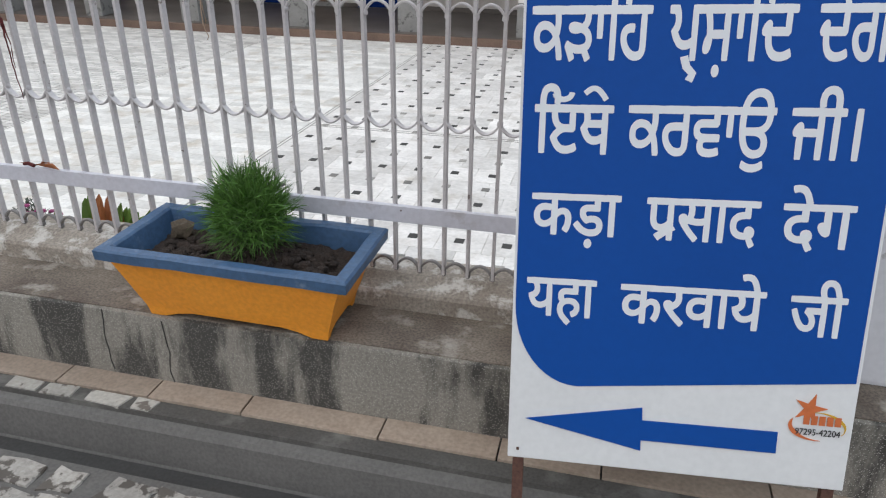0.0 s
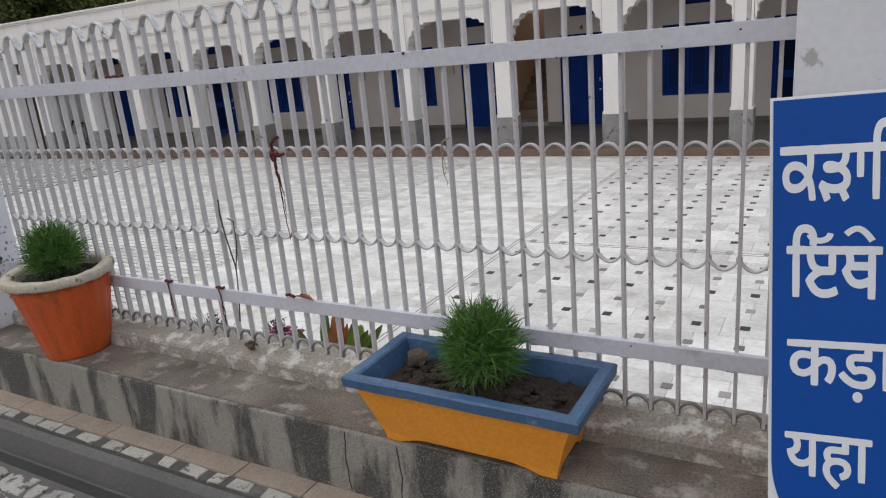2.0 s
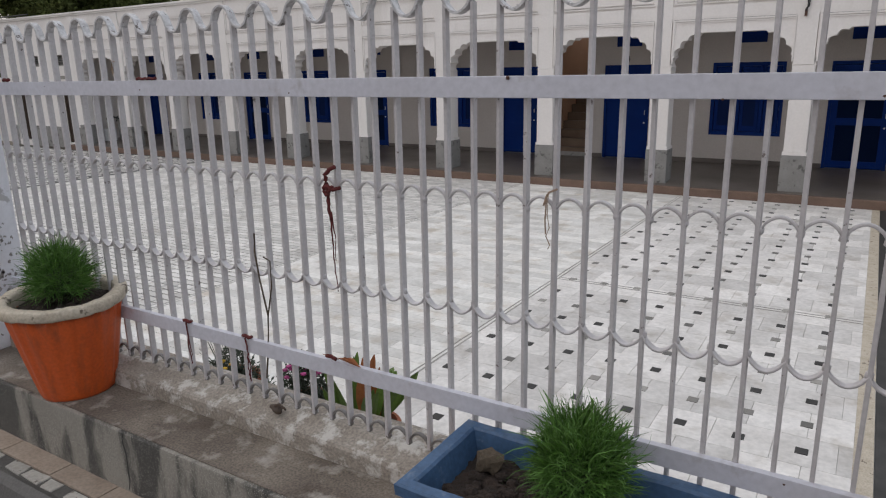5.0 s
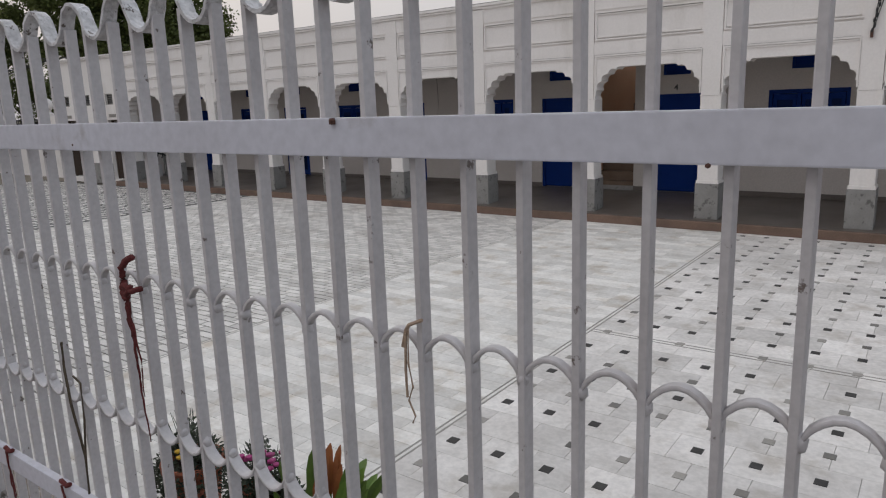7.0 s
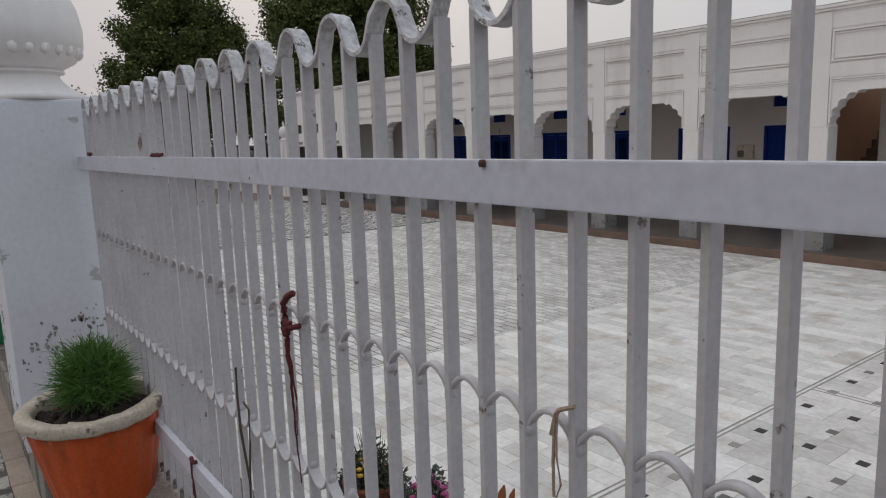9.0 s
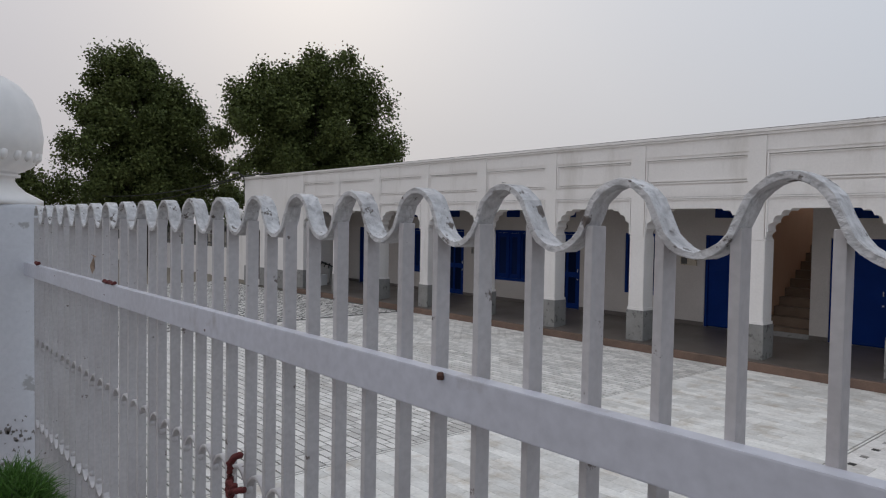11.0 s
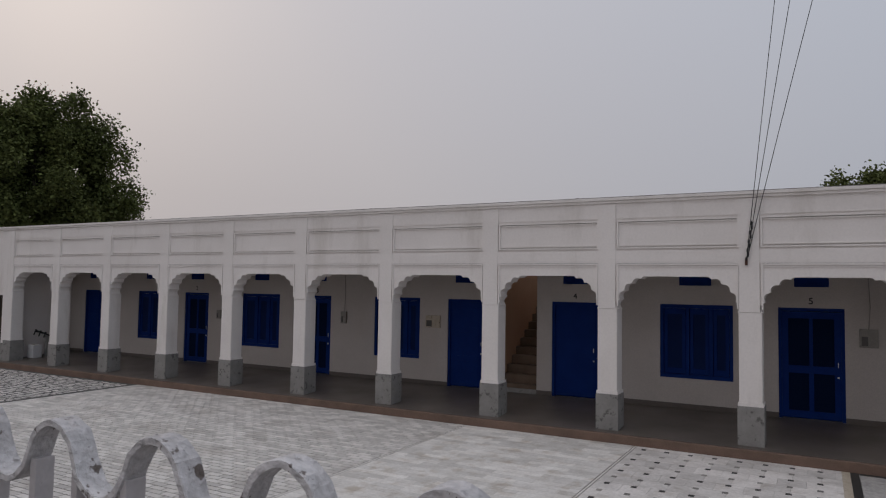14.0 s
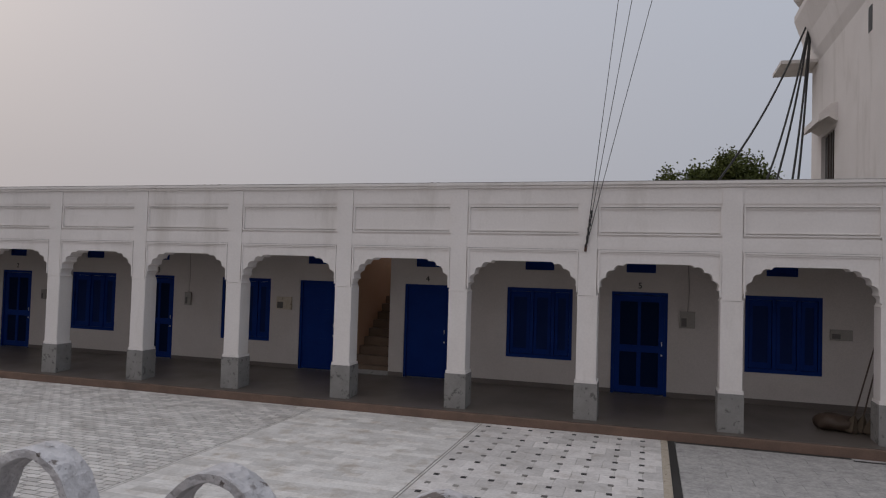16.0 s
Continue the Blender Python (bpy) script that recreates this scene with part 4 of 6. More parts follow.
def flower_tub(x, y, kind, wide):
    p = thing("flower_pot", {"broad": "clay pot of broad green and orange leaves in the court", "pink": "clay pot of dark shrub with pink flowers", "mixed": "clay pot of bushy dark shrub with yellow blooms"}[kind], "flower pot", (x, y, COURT + 0.002))
    part("body", lathe(bmesh.new(), [(0.11, 0), (0.155, 0.36), (0.158, 0.375)], 32), "clay_pot", p, smooth=True)
    part("rim", lathe(bmesh.new(), [(0.158, 0.375), (0.178, 0.378), (0.182, 0.42), (0.176, 0.43), (0.158, 0.43), (0.152, 0.40)], 32), "clay_pot", p)
    part("soil", soil_heap(bmesh.new(), 0.155, 0.155, 0.395, rng, lumps=8), "soil", p)
    bm, top = bmesh.new(), 0.42
    if kind == "broad":
        dry_bm = bmesh.new()
        for k in range(30):
            a, b = rng.uniform(0, 6.28), rng.uniform(0.05, 0.85)
            dry = k % 4 == 0
            if dry:
                b *= 0.35
            o = Vector((math.cos(a) * 0.07, math.sin(a) * 0.07, top))
            d = Vector((math.cos(a) * math.sin(b), math.sin(a) * math.sin(b), math.cos(b) + 0.2)).normalized()
            L, w = rng.uniform(0.26, 0.40), rng.uniform(0.022, 0.034)
            paddle(dry_bm if dry else bm, o + d * L * 0.22, o + d * L, w)
            tube(dry_bm if dry else bm, [o, o + d * L * 0.25], 0.005, 5)
        part("leaves", bm, "leaf_broad", p)
        bm = dry_bm
        part("dry_leaves", bm, "leaf_dry", p, "orange dying leaves")
    else:
        for _ in range(2600):
            a, k, z = rng.uniform(0, 6.28), math.sqrt(rng.random()), rng.random() ** 0.75
            q = Vector((math.cos(a) * k * wide, math.sin(a) * k * wide * 0.75, top - 0.22 * k + z * (0.34 if kind == "pink" else 0.27) * (1.0 - k * k * 0.55)))
            leaf_blade(bm, q, q + Vector((rng.gauss(0, 0.020), rng.gauss(0, 0.020), rng.uniform(0, 0.03))), 0.009, 0.003)
        mass = part("leaves", bm, "leaf_dark", p)
        stems = bmesh.new()
        for _ in range(26):
            a, k = rng.uniform(0, 6.28), rng.uniform(0.1, 0.9)
            tube(stems, [(0.05 * math.cos(a), 0.05 * math.sin(a), top - 0.02), (math.cos(a) * k * wide * 0.7, math.sin(a) * k * wide * 0.5, top + 0.12), (math.cos(a) * k * wide, math.sin(a) * k * wide * 0.7, top + 0.3 * (1 - 0.5 * k * k))], 0.004, 4, 0.0015)
        part("stems", stems, "leaf_dark", mass)
        bm = bmesh.new()
        bmesh.ops.create_icosphere(bm, subdivisions=1, radius=0.02, matrix=Matrix.Diagonal((1, 1, 0.6, 1)))
        for k in range(24 if kind == "pink" else 4):
            bloom = part("bloom", bm, "petal_pink" if kind == "pink" else "petal_yellow", p) if not k else new("bloom", bloom.data)
            bloom.parent = p
            a, q = rng.uniform(0, 6.28), math.sqrt(rng.random())
            bloom.location = (math.cos(a) * q * 0.15 + 0.06, math.sin(a) * q * 0.12 - 0.04, top + (0.32 if kind == "pink" else 0.22) - 0.08 * q + rng.uniform(-0.06, 0.02))


flower_tub(-2.98, 3.40, "broad", 0)
flower_tub(-3.50, 3.43, "pink", 0.26)
flower_tub(-4.15, 3.45, "mixed", 0.29)

# ---- the sign ----
SW, SH = 0.709, 1.071
sign = thing("sign_board", "blue and white printed board with prayer-offering notice on iron legs", "sign", (-0.395, 1.499, 0.0), turn=(-12.2, -2.4, 3.1))
S0 = 0.272
board = part("board", boxes((0, 0.0, S0, SW, 0.022, S0 + SH), bevel=0.003), "sign_white", sign)
curve = [(0.006, S0 + SH - 0.006), (0.006, S0 + 0.37)]
for k in range(1, 13):
    a = math.pi / 2 * k / 12
    curve.append((0.006 + 0.140 * (1 - math.cos(a)), S0 + 0.37 - 0.183 * math.sin(a)))
curve += [(SW - 0.008, S0 + 0.244), (SW - 0.006, S0 + SH - 0.006)]
part("blue_field", prism(bmesh.new(), curve, -0.0015, 0.001), "sign_blue", board, "deep blue printed field with curved corner")
part("arrow", prism(bmesh.new(), [(0.038, 0.372), (0.291, 0.320), (0.290, 0.345), (0.567, 0.345), (0.566, 0.394), (0.290, 0.392), (0.288, 0.422)], -0.0025, 0.001), "sign_blue", board, "blue arrow")
star = []
for k in range(10):
    a, r = math.pi / 2 - 0.25 + k * math.pi / 5, 0.034 if k % 2 == 0 else 0.012
    star.append((0.622 + r * math.cos(a), 0.453 + r * math.sin(a)))
part("emblem", prism(bmesh.new(), star, -0.0025, 0.001), "sign_orange", board, "orange star emblem")
for k in range(5):
    x = 0.612 + 0.0152 * k
    part("emblem_bar", boxes((x, -0.0028, 0.418, x + 0.0118, -0.001, 0.438 + (0.006 if k == 0 else 0))), "sign_orange", board)
for turned, mat in ((0, "sign_orange"), (1, "petal_yellow")):
    arc = []
    for k in range(13):
        a = math.radians(150 + 130 * k / 12) + math.pi * turned
        arc.append((0.640 + 0.056 * math.cos(a), 0.414 + 0.032 * math.sin(a)))
    inner = [(0.642 + (x - 0.640) * (0.80 + 0.2 * abs(k - 6) / 6), 0.414 + (z - 0.414) * (0.80 + 0.2 * abs(k - 6) / 6)) for k, (x, z) in enumerate(arc)]
    bm = prism(bmesh.new(), arc + inner[::-1][1:-1], -0.0026, 0.001)
    bmesh.ops.recalc_face_normals(bm, faces=bm.faces)
    part("swoosh", bm, mat, board)
lettering("number", "97295-42204", 0.020, "ink", board, pose(0.598, -0.0031, 0.395), 0.088)
for body, x, z, w, size in (("ਕੜਾਿਹ", 0.018, 1.150, 0.228, 0.156), ("ਪਸ਼ਾਿਦ", 0.277, 1.150, 0.228, 0.156), ("ਦੇਗ", 0.541, 1.150, 0.128, 0.156),
                            ("ਇਥ", 0.030, 0.967, 0.156, 0.149), ("ਕਰਵਾਉ", 0.214, 0.968, 0.274, 0.149), ("ਜੀ।", 0.515, 0.968, 0.125, 0.149),
                            ("कड़ा", 0.032, 0.798, 0.181, 0.133), ("पसाद", 0.263, 0.797, 0.217, 0.133), ("देग", 0.521, 0.795, 0.133, 0.134),
                            ("यहा", 0.029, 0.619, 0.146, 0.129), ("करवाये", 0.224, 0.616, 0.287, 0.129), ("जी", 0.557, 0.612, 0.106, 0.130)):
    lettering("lettering", body, size, "sign_letter", board, pose(x, -0.0022, z), w)


def pen(points, w=0.0075):
    """One brush stroke of a letter, as a flat ribbon."""
    bm, left, right = bmesh.new(), [], []
    for k, (x, z) in enumerate(points):
        a, b = points[max(k - 1, 0)], points[min(k + 1, len(points) - 1)]
        d = Vector((b[0] - a[0], b[1] - a[1])).normalized() * w
        left.append((x - d.y, z + d.x))
        right.append((x + d.y, z - d.x))
    prism(bm, left + right[::-1], -0.0028, 0.0)
    bmesh.ops.recalc_face_normals(bm, faces=bm.faces)
    part("letter_stroke", bm, "sign_letter", board)


pen([(0.309, 1.156), (0.315, 1.136), (0.327, 1.124), (0.321, 1.110)])
pen([(0.318, 0.824), (0.300, 0.812), (0.284, 0.800)])
pen([(0.086 + 0.017 * math.cos(a), 1.086 - 0.014 * math.sin(a)) for a in (0.3 * k for k in range(11))], 0.0055)
pen([(0.128 + 0.042 * u, 1.084 + 0.016 * math.sin(math.pi * u) - 0.012 * u) for u in (k / 8 for k in range(9))], 0.0055)
for x in (0.012, SW - 0.04):
    part("leg", boxes((x, 0.004, 0.0, x + 0.025, 0.022, S0), bevel=0.002), "rust", sign, "rusty angle-iron leg")
    part("back_leg", tube(bmesh.new(), [(x + 0.012, 0.026, S0 + 0.6), (x + 0.012, 0.25, 0.365)], 0.010, 6), "rust", sign)
part("staple", boxes((0.02, -0.003, S0 + 0.02, 0.026, 0.0, S0 + 0.026)), "rust", sign)

# white chips set in rows in the lane and the tile border
chips = random.Random(9)
border = thing("tile_border", "band of pink slabs and pale mosaic pieces along the ledge", "paving", kind="structure")
slab, chip = None, None
x = -7.0
while x < 1.6:
    L = chips.uniform(0.26, 0.42)
    bm = boxes((0, 0, 0, L - 0.005, 0.082, 0.012), bevel=0.002)
    part("slab", bm, "pink_slab", border).matrix_basis = pose(x, 1.694, 0.113, 0, 0, chips.uniform(-0.5, 0.5))
    x += L
part("mortar", boxes((-12, 1.640, 0.098, 5, 1.693, 0.1165)), "grey_bed", border, "dark grey mortar bed")
x = -7.0
while x < -1.46:
    L = chips.uniform(0.06, 0.13)
    n = 4
    bm = bmesh.new()
    out = []
    for k in range(n):
        sx, sy = ((-0.5, -0.5), (0.5, -0.5), (0.5, 0.5), (-0.5, 0.5))[k]
        out.append((sx * L + chips.uniform(-0.010, 0.010), sy * 0.048 + chips.uniform(-0.004, 0.004)))
    lo, hi = [bm.verts.new((*p, 0)) for p in out], [bm.verts.new((p[0] * 0.95, p[1] * 0.95, 0.008)) for p in out]
    bm.faces.new(hi)
    for k in range(n):
        bm.faces.new((lo[k], lo[(k + 1) % n], hi[(k + 1) % n], hi[k]))
    part("mosaic_piece", bm, "dull_chip" if chips.random() < 0.15 else "white_chip", border).matrix_basis = pose(x + L / 2, 1.667, 0.1125)
    x += L + (chips.uniform(0.008, 0.02) if chips.random() < 0.45 else chips.uniform(0.04, 0.085))
lane = thing("lane_mosaic", "irregular pale stone pieces laid in rows in the lane", "paving", kind="structure")
for r in range(10):
    y, x = 1.455 - r * 0.098, -6.6
    while x < 0.6:
        L = chips.uniform(0.05, 0.17)
        bm, lean = bmesh.new(), chips.uniform(-0.02, 0.02)
        out = []
        for sx, sy in ((-0.5, -0.5), (-0.1, -0.5), (0.5, -0.5), (0.5, 0.1), (0.5, 0.5), (0.0, 0.5), (-0.5, 0.5), (-0.5, -0.1)):
            out.append((sx * L + lean * sy + chips.uniform(-0.012, 0.012), sy * 0.082 + chips.uniform(-0.011, 0.011)))
        lo, hi = [bm.verts.new((*p, 0)) for p in out], [bm.verts.new((p[0] * 0.95, p[1] * 0.95, 0.0055)) for p in out]
        mid = bm.verts.new((0, 0, 0.006))
        for k in range(8):
            bm.faces.new((lo[k], lo[(k + 1) % 8], hi[(k + 1) % 8], hi[k]))
            bm.faces.new((hi[k], hi[(k + 1) % 8], mid))
        part("stone_piece", bm, "lane_chip", lane).matrix_basis = pose(x + L / 2, y + chips.uniform(-0.006, 0.006), -0.0015 + chips.uniform(0, 0.0015))
        x += L + (chips.uniform(0.014, 0.03) if chips.random() < 0.75 else chips.uniform(0.04, 0.08))

# ---- the arcaded building ----
# the bays are a little uneven
UNEVEN = (0.0, 0.0, -0.017, -0.019, -0.048, -0.086, -0.081, 0.041, 0.017, 0.034, 0.044, 0.04, 0.04)
PILLARS = [-4.475 + 2.370 * k + d for k, d in zip(range(-8, 5), UNEVEN)]
SHAFT, BAYS = 0.40, []
END_X = PILLARS[-1] + SHAFT


def foiled_arch(x0, x1, spring, top):
    """The outline of a cusped arch from the left springing to the right one."""
    w, h, pts = (x1 - x0) * 0.30, top - spring, []
    foils = 5
    for f in range(foils):
        a0, a1 = math.pi / 2 * f / foils, math.pi / 2 * (f + 1) / foils
        for k in range(6):
            u = k / 6
            a = a0 + (a1 - a0) * u
            bulge = 1 + 0.075 * math.sin(math.pi * u) - 0.03
            pts.append((x0 + w - w * math.cos(a) * bulge * (1.0 if f else 1.0), spring + h * math.sin(a) * min(bulge, 1.0 / max(0.02, math.sin(a)) if a > 1.3 else bulge)))
    left = [(max(x0 - 0.03, x), min(z, top)) for x, z in pts]
    left.append((x0 + w, top))
    return left + [(x0 + x1 - x, z) for x, z in left[::-1]]


def pillar(x):
    p = thing("arcade_pillar", "white square verandah pillar on a grey cement pedestal", "pillar", (x, FACE_Y, -0.745), "verandah pillars")
    part("pedestal", boxes((-0.005, -0.025, 0, 0.405, 0.40, 0.645), bevel=0.008), "pedestal", p, "grey cement pedestal with cracks")
    part("base_block", boxes((0.004, -0.016, 0.645, 0.396, 0.385, 0.70), bevel=0.006), "whitewash", p)
    part("shaft", boxes((0.022, 0.0, 0.70, 0.378, 0.36, 2.19), bevel=0.006), "whitewash", p)
    part("corner_fillet", boxes((0.335, -0.008, 0.72, 0.366, 0.01, 2.19)), "whitewash", p)
    part("pilaster", boxes((0.03, -0.008, 2.192, 0.35, 0.2, 4.10)), "whitewash", p, "flat pilaster strip")
    return p


first = pillar(PILLARS[0])
for x in PILLARS[1:]:
    copy_thing(first, pose(x, FACE_Y, -0.745))

front = tagged(part("wall_front", boxes((PILLARS[0] + 0.2, FACE_Y + 0.03, 2.36, END_X, FACE_Y + 0.36, 3.37)), "whitewash"), "whitewashed upper wall of the arcade", "wall", kind="structure")
for xa, xb in zip(PILLARS, PILLARS[1:]):
    x0, x1 = xa + SHAFT - 0.022, xb + 0.022
    arch = foiled_arch(x0, x1, 1.44, 2.035)
    outline = arch + [(x1 + 0.02, 1.44), (x1 + 0.02, 2.36), (x0 - 0.02, 2.36), (x0 - 0.02, 1.44)]
    bm = prism(bmesh.new(), outline, FACE_Y + 0.003, FACE_Y + 0.33)
    bmesh.ops.recalc_face_normals(bm, faces=bm.faces)
    part("cusped_arch", bm, "whitewash", front, "whitewashed cusped arch")
    # raised fillets framing the spandrel and the panel above
    y0, y1, y2 = FACE_Y - 0.022, FACE_Y + 0.03, FACE_Y - 0.004
    a, b = x0 + 0.0, x1 - 0.0
    bm = boxes((a, y0, 2.235, b, y1, 2.262), (a, y0 + 0.006, 2.205, b, y1, 2.222), (a, y0, 1.5, a + 0.022, y1, 2.235), (b - 0.022, y0, 1.5, b, y1, 2.235))
    part("fillet", bm, "whitewash", front)
    bm = boxes((a - 0.01, y2, 3.023, b + 0.01, y1, 3.050), (a - 0.01, y2, 2.535, b + 0.01, y1, 2.56), (a - 0.01, y2, 2.56, a + 0.018, y1, 3.023), (b - 0.018, y2, 2.56, b + 0.01, y1, 3.023),
               (a + 0.04, y2 + 0.006, 2.990, b - 0.04, y1, 3.004), (a + 0.04, y2 + 0.006, 2.582, b - 0.04, y1, 2.596))
    part("panel_frame", bm, "whitewash", front, "raised rectangular panel moulding")
    # thin dark strips paint the shade at the mouldings, with some dust
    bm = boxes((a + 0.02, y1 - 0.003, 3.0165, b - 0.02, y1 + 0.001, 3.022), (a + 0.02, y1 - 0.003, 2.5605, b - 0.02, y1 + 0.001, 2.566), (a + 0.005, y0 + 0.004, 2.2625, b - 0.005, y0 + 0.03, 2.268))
    part("grime_line", bm, "grime_shade", front, "dark strips of painted shade and dust along the mouldings")
part("frieze", boxes((PILLARS[0] + 0.2, FACE_Y + 0.002, 2.28, END_X, FACE_Y + 0.03, 2.50), (PILLARS[0] + 0.2, FACE_Y + 0.012, 3.085, END_X, FACE_Y + 0.03, 3.37)), "whitewash", front)
parapet = tagged(part("parapet", boxes((-28.2, FACE_Y - 0.03, 3.37, END_X, FACE_Y + 0.30, 3.415), (-28.2, FACE_Y - 0.055, 3.417, END_X, FACE_Y + 0.32, 3.47), bevel=0.008), "whitewash"), "whitewashed parapet coping with a weathered top", "parapet", kind="structure")

part("stained_edge", boxes((-17.5, FACE_Y - 0.050, 3.4705, END_X, FACE_Y + 0.31, 3.482)), "grime_shade", parapet, "dark weathered top edge of the coping")

# weeds and grime on the coping
weed_rng = random.Random(21)
for xa, xb in ((-10.14, -9.14), (-0.96, -0.69), (-4.9, -4.6)):
    w = thing("roof_weeds", "dark dry weeds along the roof coping", "weeds", (xa, FACE_Y - 0.02, 3.47))
    bm, x = bmesh.new(), 0.0
    while x < xb - xa:
        s = weed_rng.uniform(0.012, 0.03)
        bmesh.ops.create_icosphere(bm, subdivisions=1, radius=s, matrix=Matrix.Translation((x, weed_rng.uniform(-0.01, 0.03), s * 0.3)) @ Matrix.Diagonal((1.8, 1, 0.7, 1)))
        x += weed_rng.uniform(0.04, 0.16)
    tagged(part("tuft", bm, "broom", w), kind="stuff")

# the plain end on the far side: two doorways and three vents
L0, L1 = -28.0, PILLARS[0] + 0.2
end_doors = [(-27.5, -26.6, -0.74, 1.31), (-24.45, -23.65, -0.74, 1.31)]
vents = [(-27.38, -26.93, 1.82, 2.18), (-25.93, -25.47, 1.82, 2.18), (-24.42, -23.95, 1.82, 2.18)]
end_wall = tagged(part("wall_end", pierced_wall(bmesh.new(), L0, L1, -0.92, 3.37, FACE_Y + 0.03, FACE_Y + 0.30, end_doors + vents), "whitewash"), "whitewashed end wall with doorways and vents", "wall", kind="structure")
dado_spans = [(L0, -27.5), (-26.6, -24.45), (-23.65, L1)]
part("dado", boxes(*[(a, FACE_Y + 0.022, -0.92, b, FACE_Y + 0.03, -0.2) for a, b in dado_spans]), "pedestal", end_wall, "grey cement dado")
for k, (a, b, z0, z1) in enumerate(end_doors):
    d = tagged(new(f"door_{k + 8}"), "narrow brown wooden door standing ajar in its frame", "door", kind="structure")
    d.matrix_basis = pose(a, FACE_Y + 0.16, z0)
    part("door_frame", boxes((0, 0, 0, 0.06, 0.08, z1 - z0), (b - a - 0.06, 0, 0, b - a, 0.08, z1 - z0), (0.06, 0, z1 - z0 - 0.06, b - a - 0.06, 0.08, z1 - z0)), "brown_wood", d)
    leaf = part("door_leaf", boxes((0, 0, 0.02, 0.62, 0.035, z1 - z0 - 0.07), bevel=0.003), "brown_wood", d)
    leaf.matrix_basis = pose(0.062, 0.04, 0, 0, 0, 62)
    part("number_plate", boxes((0.15, -0.14, z1 - z0 + 0.08, 0.60, -0.128, z1 - z0 + 0.19)), "grey_plastic", d)
for a, b, z0, z1 in vents:
    v = thing("vent", "small square vent with dark metal slats", "vent", (a, FACE_Y + 0.1, z0), "end wall vents")
    part("frame", boxes((0, 0, 0, 0.03, 0.04, z1 - z0), (b - a - 0.03, 0, 0, b - a, 0.04, z1 - z0), (0.03, 0, 0, b - a - 0.03, 0.04, 0.03), (0.03, 0, z1 - z0 - 0.03, b - a - 0.03, 0.04, z1 - z0)), "grey_plastic", v)
    for k in range(5):
        part("slat", boxes((0.03, 0.008, 0.05 + 0.062 * k, b - a - 0.03, 0.03, 0.062 + 0.062 * k)), "ink", v)

# verandah floor, step edge, back wall
bm = bmesh.new()
sec = [(13.93, -0.75), (16.40, -0.585), (16.40, -0.95), (13.93, -0.95)]
a = [bm.verts.new((PILLARS[0] - 0.35, y, z)) for y, z in sec]
b = [bm.verts.new((END_X, y, z)) for y, z in sec]
bm.faces.new(a)
bm.faces.new(b[::-1])
for k in range(4):
    bm.faces.new((a[k], b[k], b[(k + 1) % 4], a[(k + 1) % 4]))
bmesh.ops.recalc_face_normals(bm, faces=bm.faces)
tagged(part("floor_verandah", bm, "verandah"), "smooth dark grey cement verandah floor", "floor", kind="structure")
tagged(part("step_edge", boxes((PILLARS[0] - 0.36, 13.82, -0.95, END_X, 13.928, -0.752), bevel=0.012), "step_red"), "worn red-brown step edge along the verandah", "step", kind="structure")

DOORS = [(-22.70, -21.80, ""), (-17.86, -16.85, "2"), (-13.22, -12.28, "3"), (-8.745, -7.76, ""), (-6.105, -5.06, "4"), (-1.56, -0.455, "5"), (5.0, 6.0, "6")]
WINDOWS = [(-19.99, -18.62), (-15.475, -14.07), (-10.88, -9.53), (-3.76, -2.36), (0.985, 2.35), (3.3, 4.5)]
STAIR = (-7.40, -6.46, -0.59, 2.5)
tops = [(-17.63, -17.07), (-15.03, -14.48), (-12.95, -12.45), (-8.55, -7.95), (-5.85, -5.28), (-3.38, -2.76), (-1.28, -0.70), (1.36, 1.92), (-19.66, -19.1), (-22.5, -22.0), (5.2, 5.8)]
holes = [(a, b, -0.588, 1.50) for a, b, _ in DOORS] + [(a, b, 0.015, 1.51) for a, b in WINDOWS] + [(a, b, 1.895, 2.26) for a, b in tops] + [STAIR]
B0 = PILLARS[0] - 0.05
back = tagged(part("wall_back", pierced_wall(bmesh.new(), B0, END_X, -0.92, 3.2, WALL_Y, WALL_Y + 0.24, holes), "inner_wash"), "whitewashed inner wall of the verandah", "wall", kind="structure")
spans, x = [], B0
for a, b in sorted([(a, b) for a, b, _ in DOORS] + [STAIR[:2]]):
    spans.append((x, a))
    x = b
spans.append((x, END_X))
baseboard = tagged(part("baseboard", boxes(*[(a, WALL_Y - 0.012, -0.62, b, WALL_Y, -0.49) for a, b in spans if b - a > 0.02]), "verandah"), "dark cement skirting along the verandah wall", "baseboard", kind="structure")
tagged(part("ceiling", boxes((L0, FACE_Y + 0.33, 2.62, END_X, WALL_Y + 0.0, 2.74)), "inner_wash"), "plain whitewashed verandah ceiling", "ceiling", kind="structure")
tagged(part("roof", boxes((L0, FACE_Y + 0.36, 3.20, -7.42, 21.2, 3.28), (-6.44, FACE_Y + 0.36, 3.20, END_X, 21.2, 3.28), (-7.42, FACE_Y + 0.36, 3.20, -6.44, 17.6, 3.28)), "cement"), "flat cement roof", "roof", kind="structure")
tagged(part("wall_rear", boxes((L0, 21.0, -0.92, END_X, 21.2, 3.2)), "whitewash"), "whitewashed rear wall", "wall", kind="structure")
tagged(part("wall_side", boxes((L0, FACE_Y + 0.30, -0.92, L0 + 0.24, 21.0, 3.3), (END_X - 0.2, FACE_Y + 0.36, -0.92, END_X, 21.0, 3.2), (B0 - 0.2, FACE_Y + 0.36, -0.92, B0, 16.34, 2.6)), "whitewash"), "whitewashed side walls", "wall", kind="structure")
